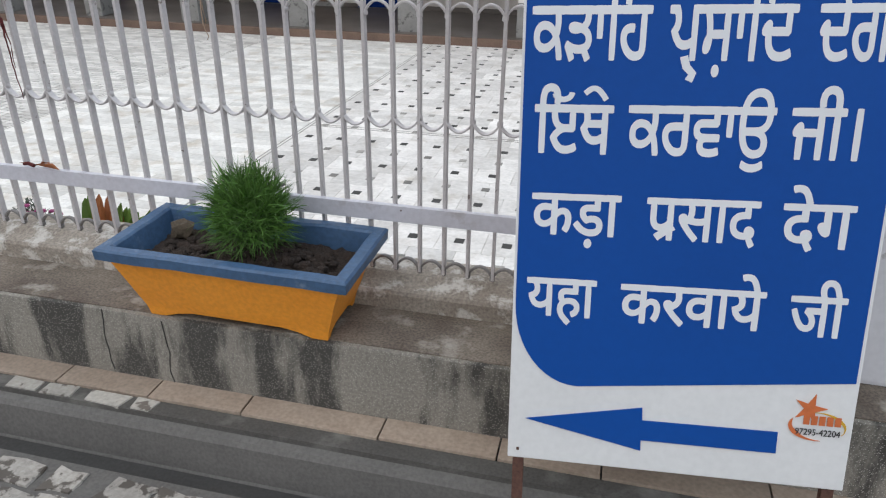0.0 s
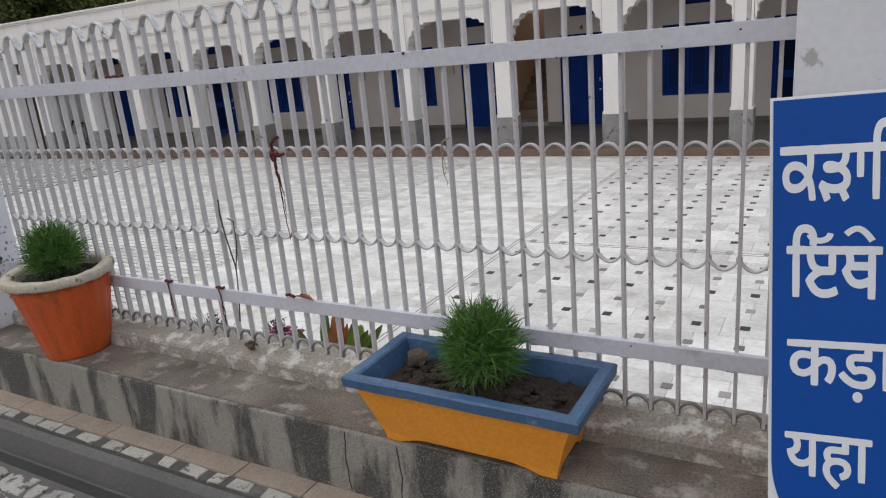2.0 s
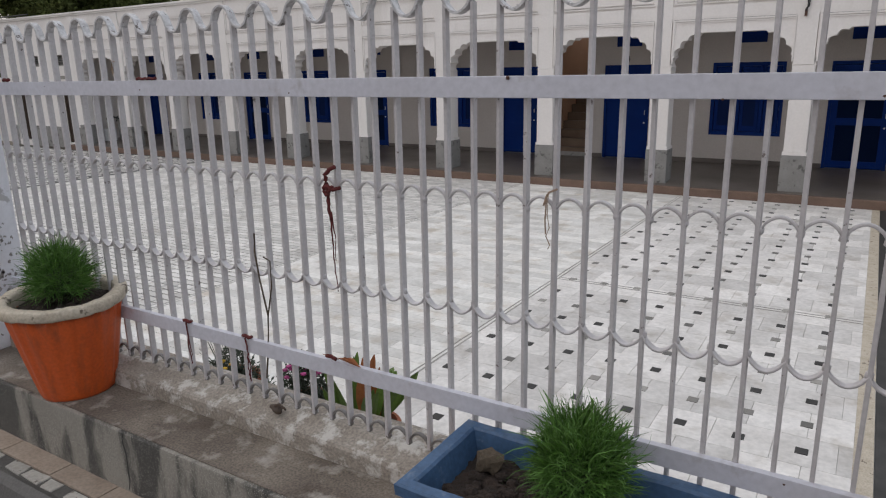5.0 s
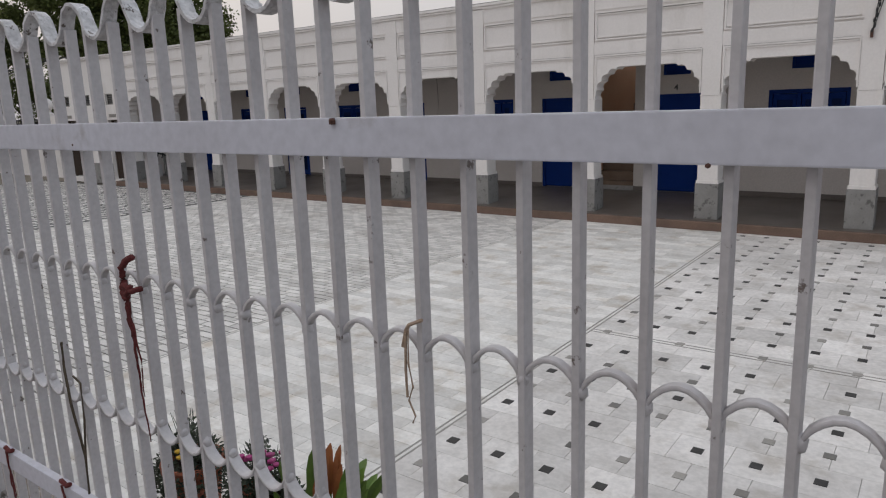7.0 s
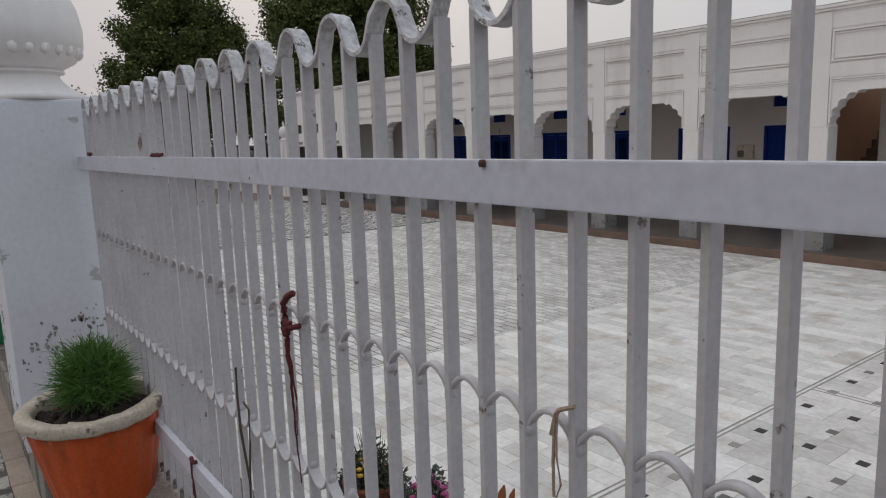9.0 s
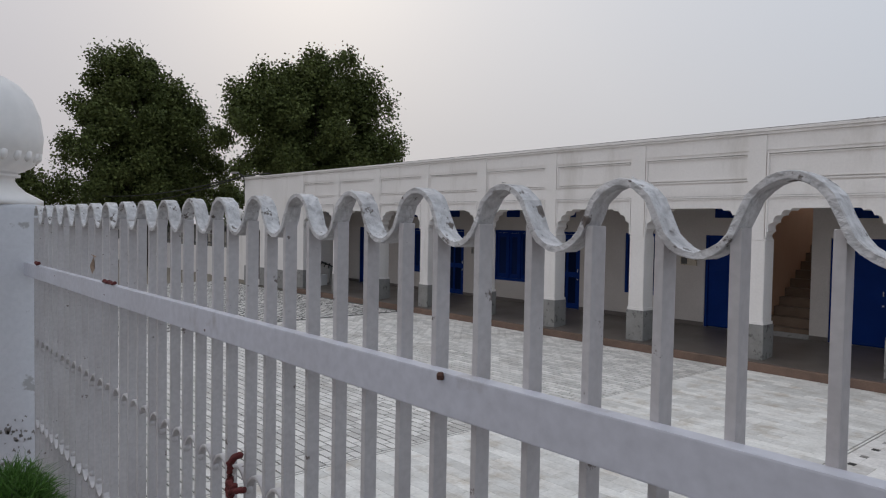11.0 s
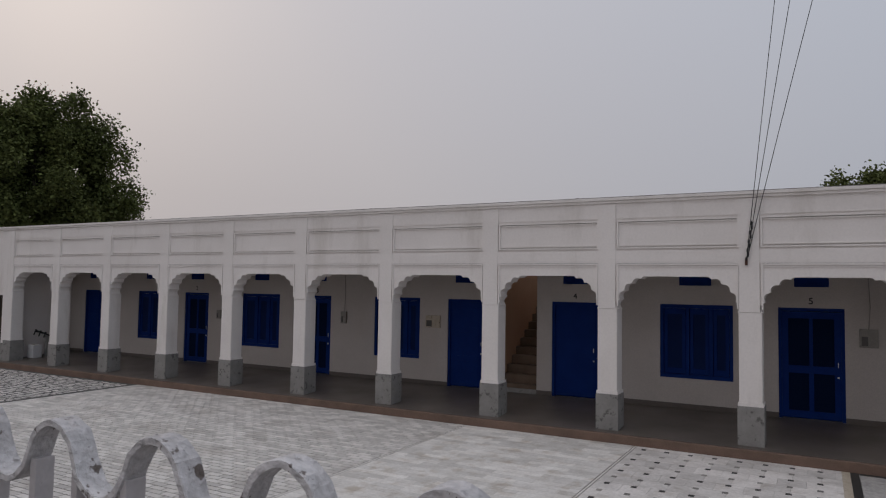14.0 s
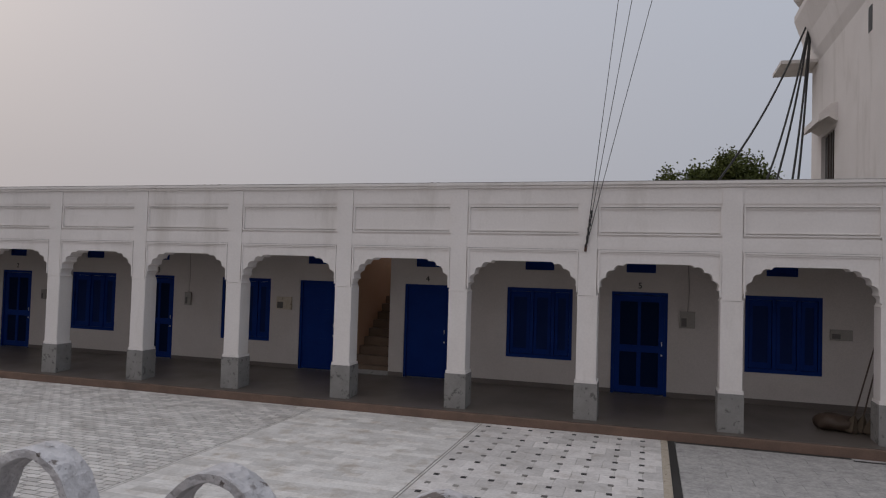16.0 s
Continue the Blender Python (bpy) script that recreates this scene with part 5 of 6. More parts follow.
tagged(part("floor_rooms", boxes((L0, WALL_Y + 0.24, -0.95, END_X, 21.0, -0.60), (L0 + 0.24, FACE_Y + 0.3, -0.95, B0 - 0.2, 21.0, -0.76)), "cement"), "cement floor of the rooms", "floor", kind="structure")
tagged(part("wall_cross", boxes((-7.6, WALL_Y + 0.24, -0.6, -7.42, 21.0, 3.2), (-6.44, WALL_Y + 0.24, -0.6, -6.26, 21.0, 3.2)), "stair_wall"), "warm buff plaster walls beside the stair", "wall", kind="structure")


def screen_door(a, b, number, k):
    w, h = b - a, 2.088
    d = tagged(new(f"door_{k}"), "closed blue painted door" + (f" numbered {number}" if number else ""), "door", kind="structure")
    d.matrix_basis = pose(a, WALL_Y + 0.02, -0.588)
    part("door_frame", boxes((0, 0, 0, 0.06, 0.1, h), (w - 0.06, 0, 0, w, 0.1, h), (0.06, 0, h - 0.06, w - 0.06, 0.1, h), bevel=0.004), "blue", d)
    if number in ("5", "2", "3"):
        rails = [(0.06, 0.03, 0.02, 0.17, 0.07, h - 0.07), (w - 0.17, 0.03, 0.02, w - 0.06, 0.07, h - 0.07)]
        rails += [(0.17, 0.03, z0, w - 0.17, 0.07, z1) for z0, z1 in ((0.02, 0.16), (0.86, 1.0), (h - 0.2, h - 0.07))]
        rails += [(w / 2 - 0.04, 0.03, 0.16, w / 2 + 0.04, 0.07, 0.86), (w / 2 - 0.03, 0.03, 1.0, w / 2 + 0.03, 0.07, h - 0.2)]
        lf = part("door_leaf", boxes(*rails, bevel=0.003), "blue", d)
        part("screen", boxes((0.17, 0.05, 0.16, w - 0.17, 0.054, h - 0.2)), "mesh_screen", lf, "dark fly screen")
    else:
        lf = part("door_leaf", boxes((0.06, 0.04, 0.02, w - 0.06, 0.075, h - 0.06), bevel=0.003), "blue", d)
        if not number:
            for z0, z1 in ((0.12, 0.62), (0.74, 1.3), (1.42, 1.9)):
                part("panel", boxes((0.18, 0.03, z0, w - 0.18, 0.042, z1), bevel=0.006), "blue", lf)
    part("handle", boxes((w - 0.116, 0.018, 1.00, w - 0.104, 0.032, 1.09), bevel=0.003), "sign_white", lf, "pale metal handle")
    part("bolt", boxes((w - 0.125, 0.018, 0.80, w - 0.095, 0.034, 0.83), bevel=0.003), "sign_white", lf)
    if number:
        lettering("number", number, 0.17, "ink", d, pose(w * 0.5 - 0.03, -0.0245, h + 0.075))
    return d


def casement(a, b, k):
    w, h = b - a, 1.495
    d = tagged(new(f"window_{k}"), "blue painted window with three closed shutters and dark panes", "window", kind="structure")
    d.matrix_basis = pose(a, WALL_Y + 0.015, 0.015)
    part("window_frame", boxes((0, 0, 0, 0.07, 0.1, h), (w - 0.07, 0, 0, w, 0.1, h), (0.07, 0, 0, w - 0.07, 0.1, 0.08), (0.07, 0, h - 0.08, w - 0.07, 0.1, h),
                               (w * 0.36, 0, 0.08, w * 0.36 + 0.07, 0.1, h - 0.08), (w * 0.68, 0, 0.08, w * 0.68 + 0.07, 0.1, h - 0.08), bevel=0.004), "blue", d)
    for x0, x1 in ((0.07, w * 0.36), (w * 0.36 + 0.07, w * 0.68), (w * 0.68 + 0.07, w - 0.07)):
        sh = part("shutter", boxes((x0 + 0.008, 0.03, 0.085, x0 + 0.075, 0.07, h - 0.085), (x1 - 0.075, 0.03, 0.085, x1 - 0.008, 0.07, h - 0.085), (x0 + 0.075, 0.03, 0.085, x1 - 0.075, 0.07, 0.2), (x0 + 0.075, 0.03, h - 0.2, x1 - 0.075, 0.07, h - 0.085), bevel=0.003), "blue", d)
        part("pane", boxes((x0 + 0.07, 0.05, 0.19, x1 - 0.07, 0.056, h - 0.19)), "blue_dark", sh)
    return d


for k, (a, b, number) in enumerate(DOORS):
    screen_door(a, b, number, k + 1)
for k, (a, b) in enumerate(WINDOWS):
    casement(a, b, k + 1)
for a, b in tops:
    v = thing("ventilator", "small blue painted ventilator high on the wall", "ventilator", (a, WALL_Y + 0.02, 1.895), "ventilators")
    part("frame", boxes((0, 0, 0, 0.045, 0.08, 0.365), (b - a - 0.045, 0, 0, b - a, 0.08, 0.365), (0.045, 0, 0, b - a - 0.045, 0.08, 0.045), (0.045, 0, 0.32, b - a - 0.045, 0.08, 0.365)), "blue", v)
    part("flap", boxes((0.045, 0.03, 0.045, b - a - 0.045, 0.05, 0.32)), "blue", v)

stair = thing("staircase", "worn stone staircase climbing away inside the buff stairwell", "staircase", (-7.42, WALL_Y + 0.02, -0.588))
for k in range(15):
    part("step", boxes((0, 0.27 * k, 0, 0.98, 0.27 * k + 0.30, 0.19 * (k + 1)), bevel=0.008), "stair", stair)
part("threshold", boxes((0.02, -0.03, 0.0, 0.96, -0.002, 0.10)), "pedestal", stair, "pale stone threshold")


def wall_box(x, z, w, h, label, mat="grey_plastic", cable=False):
    s = thing("switch_board", label, "switch board", (x, WALL_Y, z), "switch boards")
    part("box", boxes((0, -0.05, 0, w, 0, h), bevel=0.006), mat, s)
    part("cover", boxes((0.03, -0.056, 0.03, w * 0.45, -0.049, h * 0.6)), "cement", s)
    if cable:
        part("conduit", tube(bmesh.new(), [(w / 2, -0.012, h), (w / 2 + 0.03, -0.012, h + 0.4), (w / 2 - 0.02, -0.012, 2.6 - z)], 0.008, 6), "grey_plastic", s)


wall_box(-9.34, 0.79, 0.40, 0.30, "pale wooden meter board with a dark switch", "cream_rim")
wall_box(-11.92, 0.79, 0.18, 0.31, "grey switch box with a conduit to the ceiling", cable=True)
wall_box(-0.227, 0.81, 0.29, 0.33, "grey switch box on the verandah wall", cable=True)
wall_box(2.47, 0.72, 0.38, 0.20, "grey meter box on the verandah wall")
wall_box(-16.46, 0.75, 0.16, 0.26, "small grey switch box")
fan = thing("ceiling_fan", "dark ceiling fan with still blades under the verandah", "ceiling fan", (-10.3, 15.1, 2.32))
part("rod", tube(bmesh.new(), [(0, 0, 0.05), (0, 0, 0.30)], 0.012, 8), "ink", fan)
motor = part("motor", lathe(bmesh.new(), [(0.03, 0), (0.11, 0.02), (0.12, 0.06), (0.06, 0.1), (0.02, 0.11)], 20), "ink", fan)
for k in range(3):
    part("blade", boxes((0.1, -0.06, 0.035, 0.56, 0.06, 0.043), bevel=0.002), "ink", motor).matrix_basis = pose(0, 0, 0, 6, 0, 20 + 120 * k)

# tools in the corner of the verandah
for k, (x, y, lean) in enumerate(((2.42, 14.75, 14), (2.58, 14.8, 12), (2.70, 14.7, 10))):
    b = thing("broom", "long-handled broom leaning in the verandah corner", "broom", (x, y, -0.695), "brooms", turn=(0, lean, 0))
    part("handle", tube(bmesh.new(), [(0, 0, 0.25), (0, 0, 1.55)], 0.013, 8), "brown_wood", b)
    part("head", lathe(bmesh.new(), [(0.10, 0.02), (0.11, 0.05), (0.05, 0.24), (0.02, 0.30)], 12, flute=lambda a, z: 1 + 0.15 * math.sin(7 * a)), "broom", b)
heap = thing("sack", "dark crumpled sack on the verandah floor", "sack", (2.25, 14.9, -0.69))
bm = bmesh.new()
bmesh.ops.create_icosphere(bm, subdivisions=3, radius=0.27, matrix=Matrix.Diagonal((1.3, 0.9, 0.55, 1)))
for v in bm.verts:
    v.co += v.normal * 0.06 * noise.noise(v.co * 7)
    v.co.z = max(v.co.z + 0.13, 0)
part("bag", bm, "brown_wood", heap, smooth=True)
bucket = thing("container", "pale dented container on the verandah floor", "container", (-23.2, 14.75, -0.69))
part("body", boxes((0, 0, 0, 0.32, 0.3, 0.42), bevel=0.03), "sign_white", bucket)

taps = thing("water_taps", "dark iron pipe with washing taps beside the container", "taps", (-23.25, 15.2, 0.02))
pipe = part("pipe", tube(bmesh.new(), [(-0.55, 0, 0.10), (-0.30, 0, 0.12), (0.0, 0, 0.08), (0.35, 0, 0.02), (0.75, 0, -0.06), (0.80, 0, -0.70)], 0.028, 8), "ink", taps)
for k in range(4):
    bm = tube(bmesh.new(), [(-0.42 + 0.27 * k, 0, 0.11 - 0.03 * k), (-0.42 + 0.27 * k, -0.10, 0.13 - 0.03 * k), (-0.42 + 0.27 * k, -0.14, 0.02 - 0.03 * k)], 0.022, 7)
    lathe(bm, [(0.008, 0.13 - 0.03 * k), (0.03, 0.18 - 0.03 * k), (0.03, 0.20 - 0.03 * k)], 8, -0.42 + 0.27 * k, -0.08)
    part("tap", bm, "ink", pipe)
for x0, z1 in ((-0.56, 0.07), (0.30, 0.0)):
    part("support", boxes((x0, -0.04, -0.715, x0 + 0.08, 0.04, z1), bevel=0.004), "pedestal", taps, "grey cement stub")

# wires from the front wall to a mast out of view
wires = thing("service_wires", "thin twisted service wires rising from the front wall", "wires", (-1.92, FACE_Y - 0.012, 2.28))
bracket = part("bracket", boxes((-0.02, -0.04, -0.05, 0.02, 0.012, 0.06)), "rust", wires)
for dx, dz in ((0.50, 4.36), (0.74, 4.34), (1.09, 4.30)):
    pts = [(dx * 3 * u * (0.93 + 0.07 * u), -0.02 - 0.3 * u, dz * 3 * u) for u in (i / 12 for i in range(13))]
    part("wire", tube(bmesh.new(), pts, 0.006, 5), "cable", wires)
bm = bmesh.new()
for k in range(9):
    z = 0.05 + 0.075 * k
    bmesh.ops.create_icosphere(bm, subdivisions=1, radius=0.02, matrix=Matrix.Translation((0.010 * k + 0.02 * (k % 2), -0.03, z)) @ Matrix.Diagonal((1, 1, 2.2, 1)))
part("twist", bm, "cable", wires)

# the tall white building beyond
tb = thing("tall_building", "tall white building with eaves, hood and upper balustrade", "building", (3.6, 0, 0))
win = (21.1, 22.5, 3.2, 5.75)
for y0, y1, z0, z1 in ((16.9, win[0], -0.95, 8.0), (win[1], 23.7, -0.95, 8.0), (win[0], win[1], -0.95, win[2]), (win[0], win[1], win[3], 8.0)):
    part("wall", boxes((0, y0, z0, 0.25, y1, z1)), "whitewash", tb)
for q in ((0.25, 23.45, -0.95, 9, 23.7, 8.0), (8.75, 16.9, -0.95, 9, 23.45, 8.0), (0.25, 16.9, -0.95, 8.75, 17.1, 8.0)):
    part("wall", boxes(q), "whitewash", tb)
part("flat_roof", boxes((0.25, 17.1, 7.8, 8.75, 23.45, 8.0)), "cement", tb)
part("eave", prism(bmesh.new(), [(0.0, 8.0), (-0.10, 8.3), (-0.20, 8.9), (-0.42, 9.55), (-0.42, 9.72), (0.25, 9.72), (0.25, 8.0)], 16.6, 24.1), "whitewash", tb, "coved projecting eave")
part("parapet", boxes((-0.1, 16.7, 9.722, 0.15, 23.9, 10.4)), "whitewash", tb)
tb_pane = part("pane", boxes((0.1, win[0], win[2], 0.12, win[1], win[3])), "dark_glass", tb)
for k in range(4):
    part("window_bar", boxes((0.05, win[0] + 0.1 + 0.26 * k, win[2], 0.09, win[0] + 0.15 + 0.26 * k, win[3])), "brown_wood", tb_pane)
part("hood", prism(bmesh.new(), [(-0.45, 5.85), (-0.42, 6.05), (-0.15, 6.3), (0.0, 6.35), (0.0, 5.85), (-0.2, 5.98)], win[0] - 0.3, win[1] + 0.3), "whitewash", tb, "curved window hood with scalloped edge")
part("side_slab", boxes((-0.95, 23.0, 8.0, -0.02, 24.4, 8.1)), "whitewash", tb, "projecting slab")
kiosk = bmesh.new()
lathe(kiosk, [(0.7, 9.95), (0.8, 10.05), (0.55, 10.10), (0.55, 10.25)], 8, 0.25, 23.6)
lathe(kiosk, [(0.6, 11.15), (0.75, 11.25), (0.5, 11.35), (0.45, 11.75), (0.2, 12.05), (0.02, 12.35)], 16, 0.25, 23.6)
for k in range(8):
    a = 2 * math.pi * k / 8
    tube(kiosk, [(0.25 + 0.48 * math.cos(a), 23.6 + 0.48 * math.sin(a), 10.20), (0.25 + 0.48 * math.cos(a), 23.6 + 0.48 * math.sin(a), 11.20)], 0.07, 8)
part("corner_kiosk", kiosk, "whitewash", tb, "domed corner kiosk")
part("vent", boxes((-0.01, 18.05, 7.2, 0.0, 18.3, 7.75), (-0.01, 18.1, 3.5, 0.0, 18.35, 3.85)), "ink", tb)
bundle = thing("cable_bundle", "sagging bundle of black cables from the tall building", "cables", (3.55, 23.6, 9.6))
for k, (dx, dy, dz) in enumerate(((-3.4, -5.0, -6.2), (-2.1, -4.6, -6.3), (-1.8, -4.4, -6.3), (-1.3, -4.0, -6.3), (-1.1, -3.8, -6.3))):
    pts = [(dx * u, dy * u, dz * u - 0.5 * math.sin(math.pi * u)) for u in (i / 12 for i in range(13))]
    part("cable", tube(bmesh.new(), pts, 0.028, 6), "cable", bundle)

# boundary wall and railing on the far side
bw = thing("boundary_wall", "low white boundary wall with iron railing and a finial post", "wall", (-28.0, 14.9, -0.96))
part("wall", boxes((-22, 0, 0, 0, 0.25, 1.35), (-2.4, -0.002, 1.35, 0, 0.25, 2.45)), "whitewash", bw)
part("post", boxes((-2.75, -0.06, 0, -2.4, 0.3, 2.55)), "whitewash", bw)
part("finial", onion(bmesh.new(), -2.57, 0.12, 2.55, 0.75), "whitewash", bw, smooth=True)
part("rail", boxes((-22, 0.10, 2.30, -2.75, 0.15, 2.36), (-22, 0.10, 1.5, -2.75, 0.15, 1.55)), "ink", bw)
bm = bmesh.new()
for k in range(120):
    box(bm, -2.9 - 0.155 * k, 0.11, 1.35, -2.875 - 0.155 * k, 0.14, 2.36)
tagged(part("railing_bar", bm, "ink", bw), kind="stuff")
left_cables = thing("overhead_cables", "dark overhead cables at the far corner", "cables", (-28.0, 14.1, 3.42))
for k, (dx, dy, dz) in enumerate(((-14, -2.2, -1.1), (-14, -2.8, -0.6), (2.5, -0.02, 0.02))):
    pts = [(dx * u, dy * u - 0.02, dz * u - (0.35 if k < 2 else 0.0) * math.sin(math.pi * u) + 0.09) for u in (i / 10 for i in range(11))]
    part("cable", tube(bmesh.new(), pts, 0.022, 5), "cable", left_cables)
lamp = thing("street_lamp", "small bracket lamp on the wall corner", "lamp", (-27.9, 14.1, 3.42))
part("arm", tube(bmesh.new(), [(0, 0, -0.3), (0, -0.05, 0.1), (-0.3, -0.2, 0.22)], 0.025, 6), "ink", lamp)
part("head", boxes((-0.62, -0.32, 0.2, -0.28, -0.12, 0.28), bevel=0.02), "grey_plastic", lamp)


# ---- trees ----
def tree(x, y, trunk_h, crown, label, seed, leaves=120000, leaf=0.17):
    """A tapered trunk with limbs; crown: (dx, dy, z, rx, ry, rz) clumps filled with small leaf pairs."""
    r = random.Random(seed)
    t = thing("tree", label, "tree", (x, y, -0.96))
    bm = bmesh.new()
    tube(bm, [(0, 0, 0), (0.1, 0.05, trunk_h * 0.5), (0.0, 0.1, trunk_h)], 0.35, 10, 0.22)
    for cx, cy, cz, rx, ry, rz in crown:
        mid = Vector((cx * 0.45, cy * 0.45, trunk_h + (cz - trunk_h) * 0.4 - 0.3))
        tube(bm, [(0, 0.1, trunk_h * 0.85), mid, (cx, cy, cz + rz * 0.4)], 0.14, 7, 0.03)
        for _ in range(5):
            e = Vector((cx + r.uniform(-0.55, 0.55) * rx, cy + r.uniform(-0.55, 0.55) * ry, cz + r.uniform(-0.3, 0.5) * rz))
            tube(bm, [mid, (mid + e) / 2 + Vector((0, 0, 0.2)), e], 0.06, 5, 0.012)
    part("trunk", bm, "bark", t)
    verts, faces = [], []
    tot = sum(c[3] * c[4] * c[5] for c in crown)
    for cx, cy, cz, rx, ry, rz in crown:
        n = int(leaves * rx * ry * rz / tot)
        clumps, m = [], max(10, int(30 * rx * rz / 9))
        for j in range(m):
            a, u = 2.4 * j + r.uniform(-0.5, 0.5), -0.8 + 1.75 * (j + r.random()) / m
            q, k = math.sqrt(max(0, 1 - u * u)), r.uniform(0.35, 1.0)
            clumps.append((Vector((cx + rx * q * math.cos(a) * k, cy + ry * q * math.sin(a) * k, cz + rz * u * k)), r.uniform(0.5, 0.95)))
        for _ in range(n):
            o, s0 = r.choice(clumps)
            far = r.uniform(0.85, 1.1) if r.random() < 0.72 else r.uniform(1.0, 1.55)
            c = o + Vector((r.gauss(0, 1), r.gauss(0, 1), r.gauss(0, 1))).normalized() * s0 * (r.random() ** 0.45) * far
            d = Vector((r.gauss(0, 1), r.gauss(0, 1), r.gauss(-0.3, 0.7))).normalized() * leaf * r.uniform(0.6, 1.25)
            s = d.cross(Vector((r.gauss(0, 1), r.gauss(0, 1), r.gauss(0, 1)))).normalized() * leaf * 0.34
            i = len(verts)
            verts += [c, c + d * 0.5 + s, c + d, c + d * 0.5 - s]
            faces.append((i, i + 1, i + 2, i + 3))
    ob = raw("crown", verts, faces, "tree_leaf", t)
    tagged(ob, kind="stuff")
    return t


tree(-33.9, 20.95, 4.6, [(0, 0, 8.3, 3.0, 3.1, 2.6), (-0.4, -3.3, 7.7, 2.0, 1.9, 2.0), (0.6, 3.1, 7.0, 2.0, 1.8, 1.7), (0.5, 2.2, 9.4, 1.9, 1.8, 1.6), (0.2, 0.2, 10.3, 2.2, 2.3, 1.5), (-0.2, -1.6, 9.5, 2.1, 2.2, 1.5), (-0.3, -2.9, 8.6, 1.8, 1.7, 1.4), (0.3, 2.0, 5.8, 2.4, 2.6, 1.3), (-0.4, -2.2, 5.6, 2.4, 2.5, 1.3), (0, 0, 6.2, 2.2, 2.2, 1.4), (0.6, 3.9, 5.6, 1.5, 1.1, 1.0)],
     "large dark green leafy tree behind the building", 3)
tree(-41.2, 14.2, 4.4, [(0, 0, 8.0, 3.0, 2.9, 2.6), (0.0, -0.8, 10.7, 1.9, 1.9, 1.6), (0.3, 2.4, 7.9, 1.9, 1.9, 1.8), (-0.2, -2.4, 8.2, 1.6, 1.5, 1.6), (0, 1.2, 9.2, 1.8, 1.8, 1.5), (0, 3.0, 5.7, 1.8, 1.7, 1.5), (0.2, -2.7, 6.0, 1.8, 1.6, 1.4), (0.3, 0.2, 5.6, 2.4, 2.6, 1.5), (0.2, 1.6, 4.2, 2.4, 2.6, 1.3), (0, -1.4, 4.2, 2.4, 2.4, 1.3)],
     "large dark green leafy tree beyond the boundary wall", 5)
tree(-44, 6.8, 2.0, [(0, 0, 4.0, 2.8, 2.8, 2.2), (1, 2.6, 3.6, 2.4, 2.6, 2.0), (0, -3, 3.6, 2.4, 2.4, 2.0)], "dark dense tree in the distance", 7, 30000)
tree(-47, 21, 2.2, [(0, 0, 4.0, 3.4, 3.4, 2.0), (0, 5, 3.6, 3.2, 3.2, 1.8), (0, -5, 3.4, 3.0, 3.0, 1.9)], "dark leafy trees in the distance", 8, 30000)
tree(2.5, 41.5, 4.5, [(0, 0, 7.8, 2.5, 2.3, 1.5), (2.0, 0.3, 7.9, 1.7, 1.7, 1.2), (-1.9, -0.2, 7.5, 1.7, 1.6, 1.1), (0.8, 0, 8.3, 1.5, 1.5, 0.9)], "rounded green tree beyond the roof", 11, 26000)

# ---- the courtyard floor ----
court = tagged(part("floor", boxes((-29, 2.62, -1.0, END_X, 13.83, COURT - 0.012)), "joint"), "white marble courtyard floor", "floor", kind="structure")
part("dark_bed", boxes((-29, 2.62, COURT - 0.012, -6.955, 13.82, COURT - 0.007)), "joint_dark", court)
XA, XB, XS = -6.95, -3.67, -0.60


def tile_mesh(name, w, d, mat, t=0.012, gap=0.004, chamfer=0.0012):
    x0, x1, y0, y1, c = gap / 2, w - gap / 2, gap / 2, d - gap / 2, chamfer
    vs = [(x0, y0, 0), (x1, y0, 0), (x1, y1, 0), (x0, y1, 0), (x0 + c, y0 + c, t), (x1 - c, y0 + c, t), (x1 - c, y1 - c, t), (x0 + c, y1 - c, t)]
    fs = [(4, 5, 6, 7), (0, 1, 5, 4), (1, 2, 6, 5), (2, 3, 7, 6), (3, 0, 4, 7)]
    me = bpy.data.meshes.new(name)
    me.from_pydata(vs, [], fs)
    me.materials.append(M[mat])
    return me, vs, fs


CRAZY_X = -16.6


def lay(name, x0, x1, y0, y1, w, d, mat, limit, near, gap=0.004, offset=0.5):
    """Running-bond pieces; those in the near stretch are objects, the rest one joined part."""
    me, vs, fs = tile_mesh(name, w, d, mat, gap=gap)
    n, verts, faces, r, y = 0, [], [], random.Random(17), y0
    row = 0
    while y < y1 - 0.02:
        x = x0 - (w * offset if row % 2 else 0)
        while x < x1 - 0.01:
            a, b, c, e = max(x, x0), min(x + w, x1), y, min(y + d, y1)
            z = COURT - 0.012 + r.uniform(-0.0005, 0.0003)
            full = abs(b - a - w) < 1e-4 and abs(e - c - d) < 1e-4
            if full and near(x, y) and n < limit:
                ob = new(name, me)
                ob.parent = court
                ob.location = (x, y, z)
                n += 1
            elif b - a > 0.02 and e - c > 0.02:
                i = len(verts)
                verts += [(a + (b - a) * vx / w, c + (e - c) * vy / d, z + vz) for vx, vy, vz in vs]
                faces += [tuple(i + q for q in f) for f in fs]
            x += w
        y += d
        row += 1
    if verts:
        tagged(raw(name + "s_far", verts, faces, mat, court), kind="stuff")


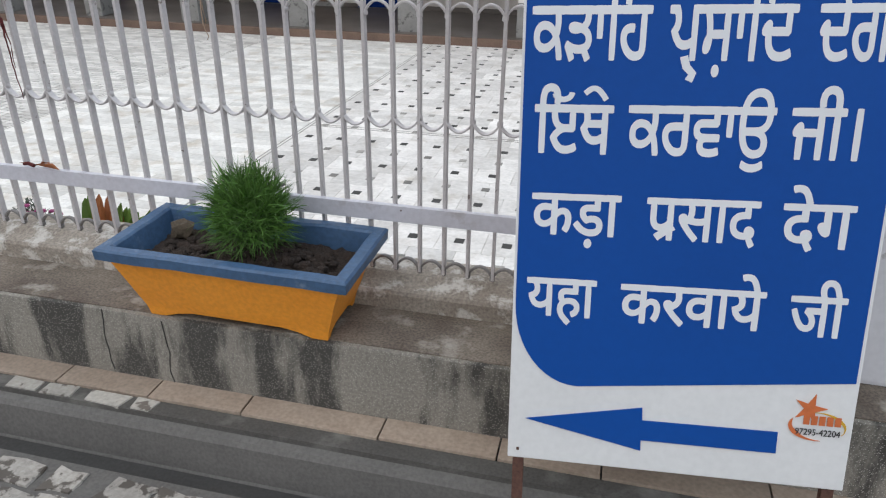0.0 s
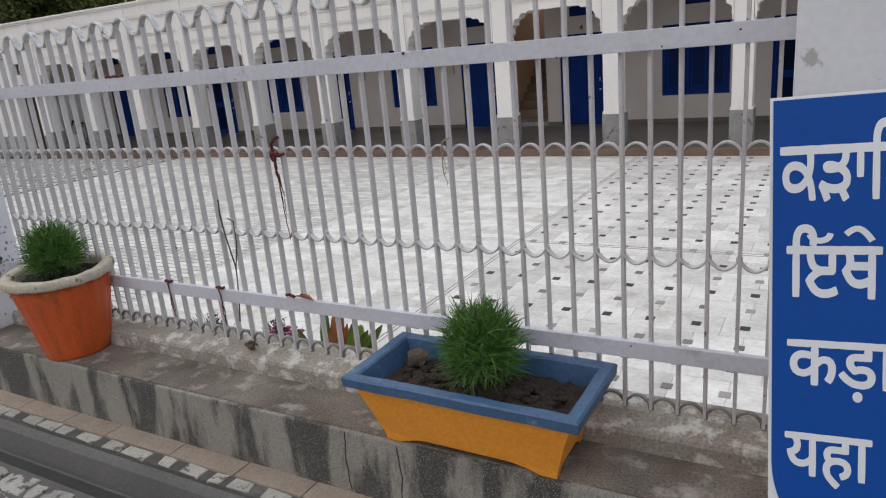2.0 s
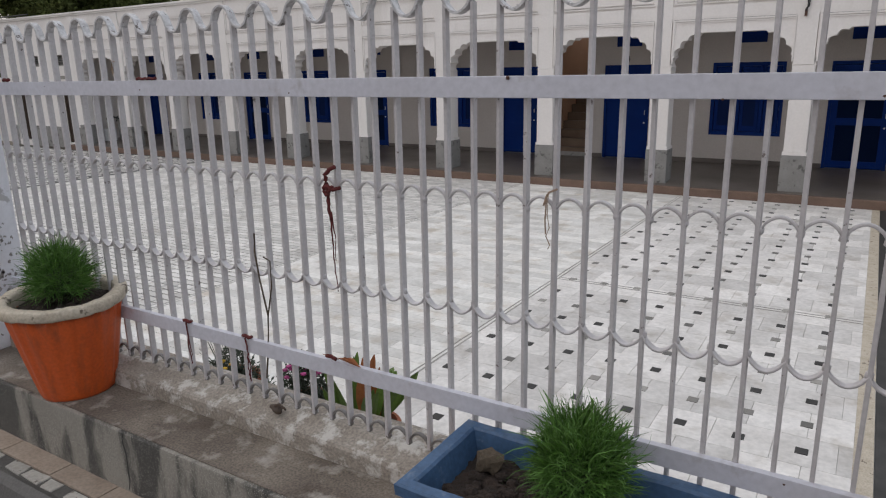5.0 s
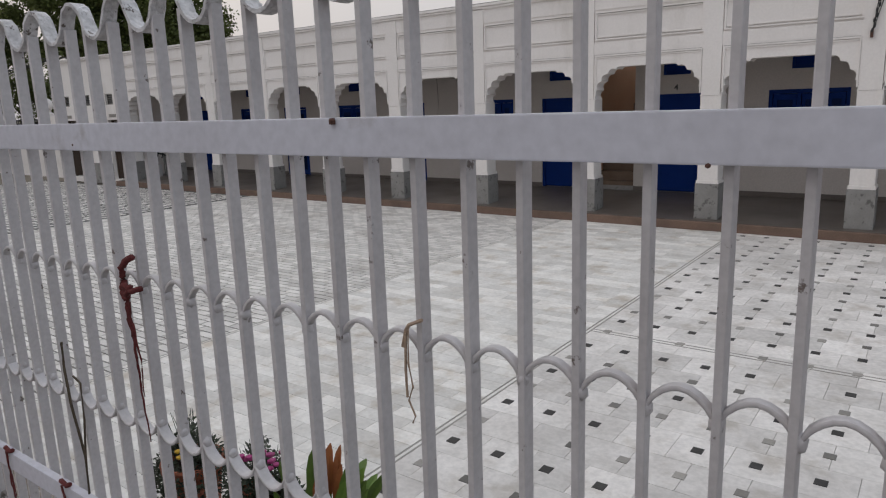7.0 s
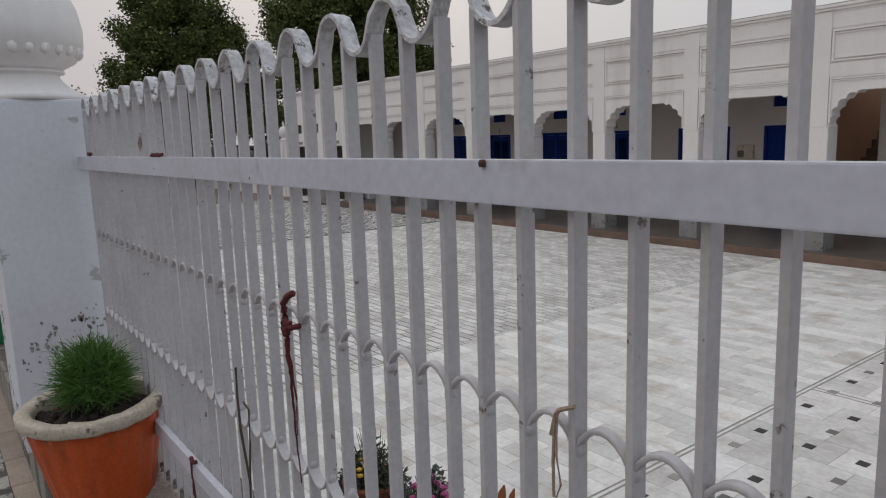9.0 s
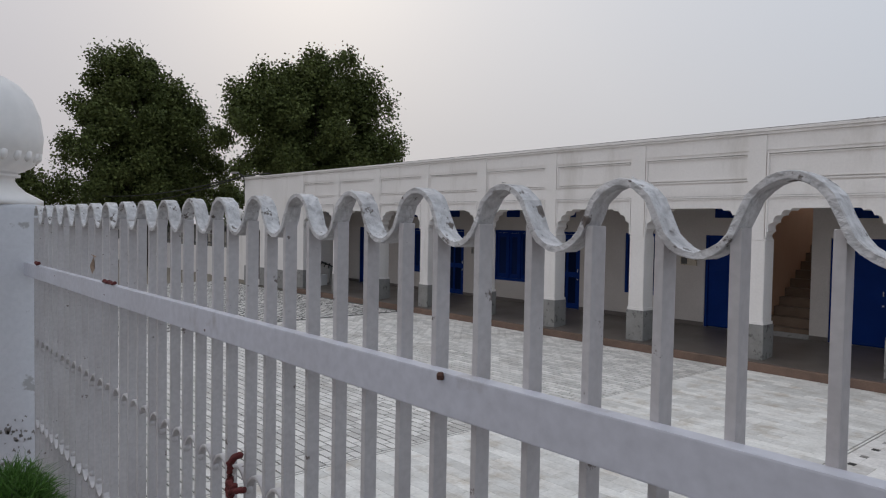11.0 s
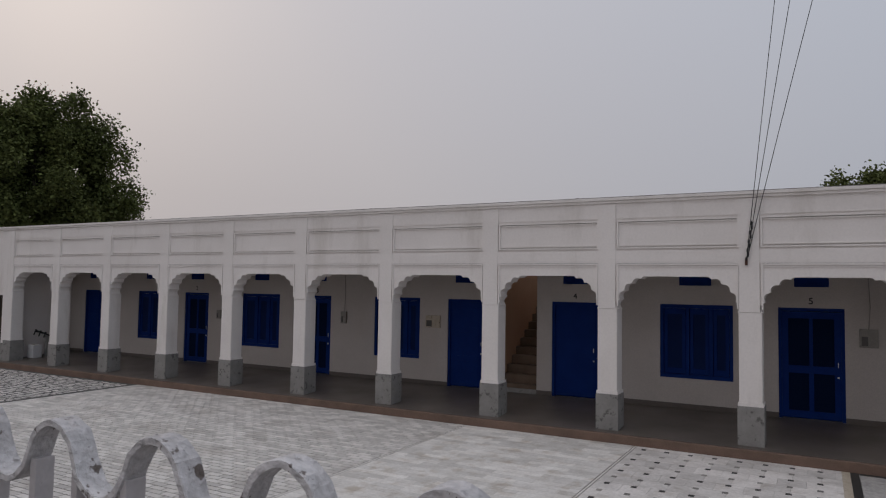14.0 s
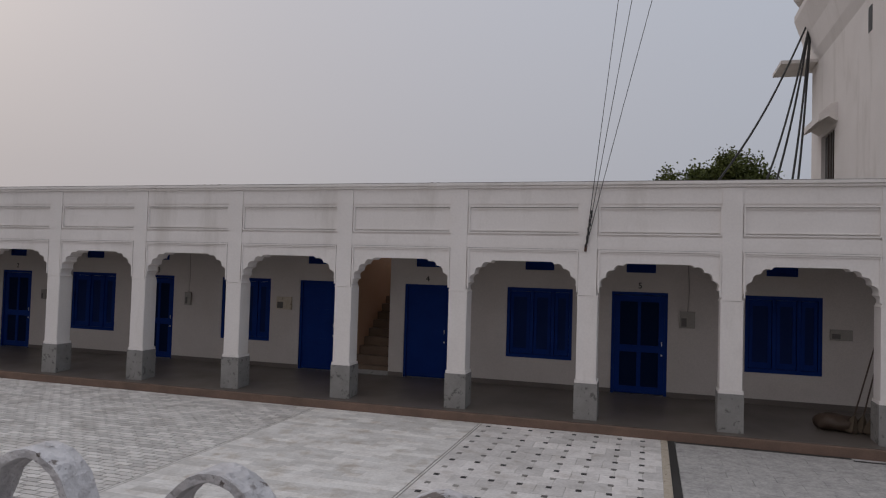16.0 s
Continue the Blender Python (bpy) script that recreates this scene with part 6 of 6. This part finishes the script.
lay("marble_tile", XB + 0.03, XS, 2.62, 13.82, 0.37, 0.38, "marble_dotted", 300, lambda x, y: True, gap=0.001)
lay("marble_slab", XA + 0.03, XB - 0.03, 2.62, 13.82, 0.46, 0.16, "marble", 300, lambda x, y: 3.5 < y < 9.5, gap=0.0015)
lay("marble_brick", CRAZY_X, XA - 0.03, 2.62, 13.82, 0.245, 0.122, "marble_brick", 300, lambda x, y: x > -10 and 6 < y < 9, gap=0.017)
# broken marble laid at random at the far end of the court
br, verts, faces = random.Random(23), [], []
nx, ny = int((CRAZY_X + 28.9) / 0.22), int(11.2 / 0.17)
for i in range(nx):
    for j in range(ny):
        cx, cy = -28.79 + 0.22 * i + br.uniform(-0.03, 0.03), 2.71 + 0.17 * j + br.uniform(-0.02, 0.02)
        k0, n = len(verts), br.choice((4, 5, 5, 6))
        a0 = br.uniform(0, 6.28)
        rim = [(cx + math.cos(a0 + 6.283 * k / n) * br.uniform(0.075, 0.118), cy + math.sin(a0 + 6.283 * k / n) * br.uniform(0.055, 0.092)) for k in range(n)]
        verts += [(*q, COURT - 0.011) for q in rim] + [(cx + (q[0] - cx) * 0.95, cy + (q[1] - cy) * 0.95, COURT - br.uniform(0, 0.002)) for q in rim]
        faces.append(tuple(range(k0 + n, k0 + 2 * n)))
        faces += [(k0 + k, k0 + (k + 1) % n, k0 + n + (k + 1) % n, k0 + n + k) for k in range(n)]
tagged(raw("broken_marble", verts, faces, "marble_brick", court), "broken pale marble pieces laid at random", kind="stuff")
lay("veined_slab", -0.37, END_X, 2.62, 13.80, 0.62, 0.31, "marble_vein", 120, lambda x, y: x < 3.5 and y > 7, gap=0.003)
for x in (XA, XB):
    part("divider", boxes((x - 0.028, 2.62, COURT - 0.012, x - 0.012, 13.82, COURT - 0.001), (x + 0.012, 2.62, COURT - 0.012, x + 0.028, 13.82, COURT - 0.001)), "grey_marble", court)
    part("divider_core", boxes((x - 0.012, 2.62, COURT - 0.012, x + 0.012, 13.82, COURT)), "marble", court)
part("cross_strip", boxes((XB + 0.03, 7.79, COURT, XS, 7.802, COURT + 0.003), (XB + 0.03, 7.855, COURT, XS, 7.867, COURT + 0.003)), "grey_marble", court, "grey strip across the floor")
part("border_strip", boxes((XS, 2.62, COURT - 0.012, XS + 0.11, 13.82, COURT)), "cream_rim", court, "cream marble border")
part("black_strip", boxes((XS + 0.115, 2.62, COURT - 0.012, -0.375, 13.82, COURT)), "black_marble", court, "black marble strip")
part("black_border", boxes((-0.37, 13.70, COURT, 2.2, 13.80, COURT + 0.003), (2.2, 13.58, COURT, END_X, 13.66, COURT + 0.003)), "black_marble", court)
dot_b, _, _ = tile_mesh("dark_square", 0.080, 0.085, "black_marble", t=0.004)
dot_g, _, _ = tile_mesh("grey_square", 0.080, 0.085, "grey_marble", t=0.004)
for j in range(15):
    for i in range(8):
        for off, me, nm in ((0, dot_b, "dark_square"), (1, dot_g, "grey_square")):
            x, y = -3.49 + 0.373 * i, 2.79 + 0.765 * j + 0.383 * off
            if y > 7.62:
                y += 0.10
            if x + 0.05 < XS and y < 13.7:
                ob = new(nm, me)
                ob.parent = court
                ob.location = (x - 0.04, y - 0.042, COURT)
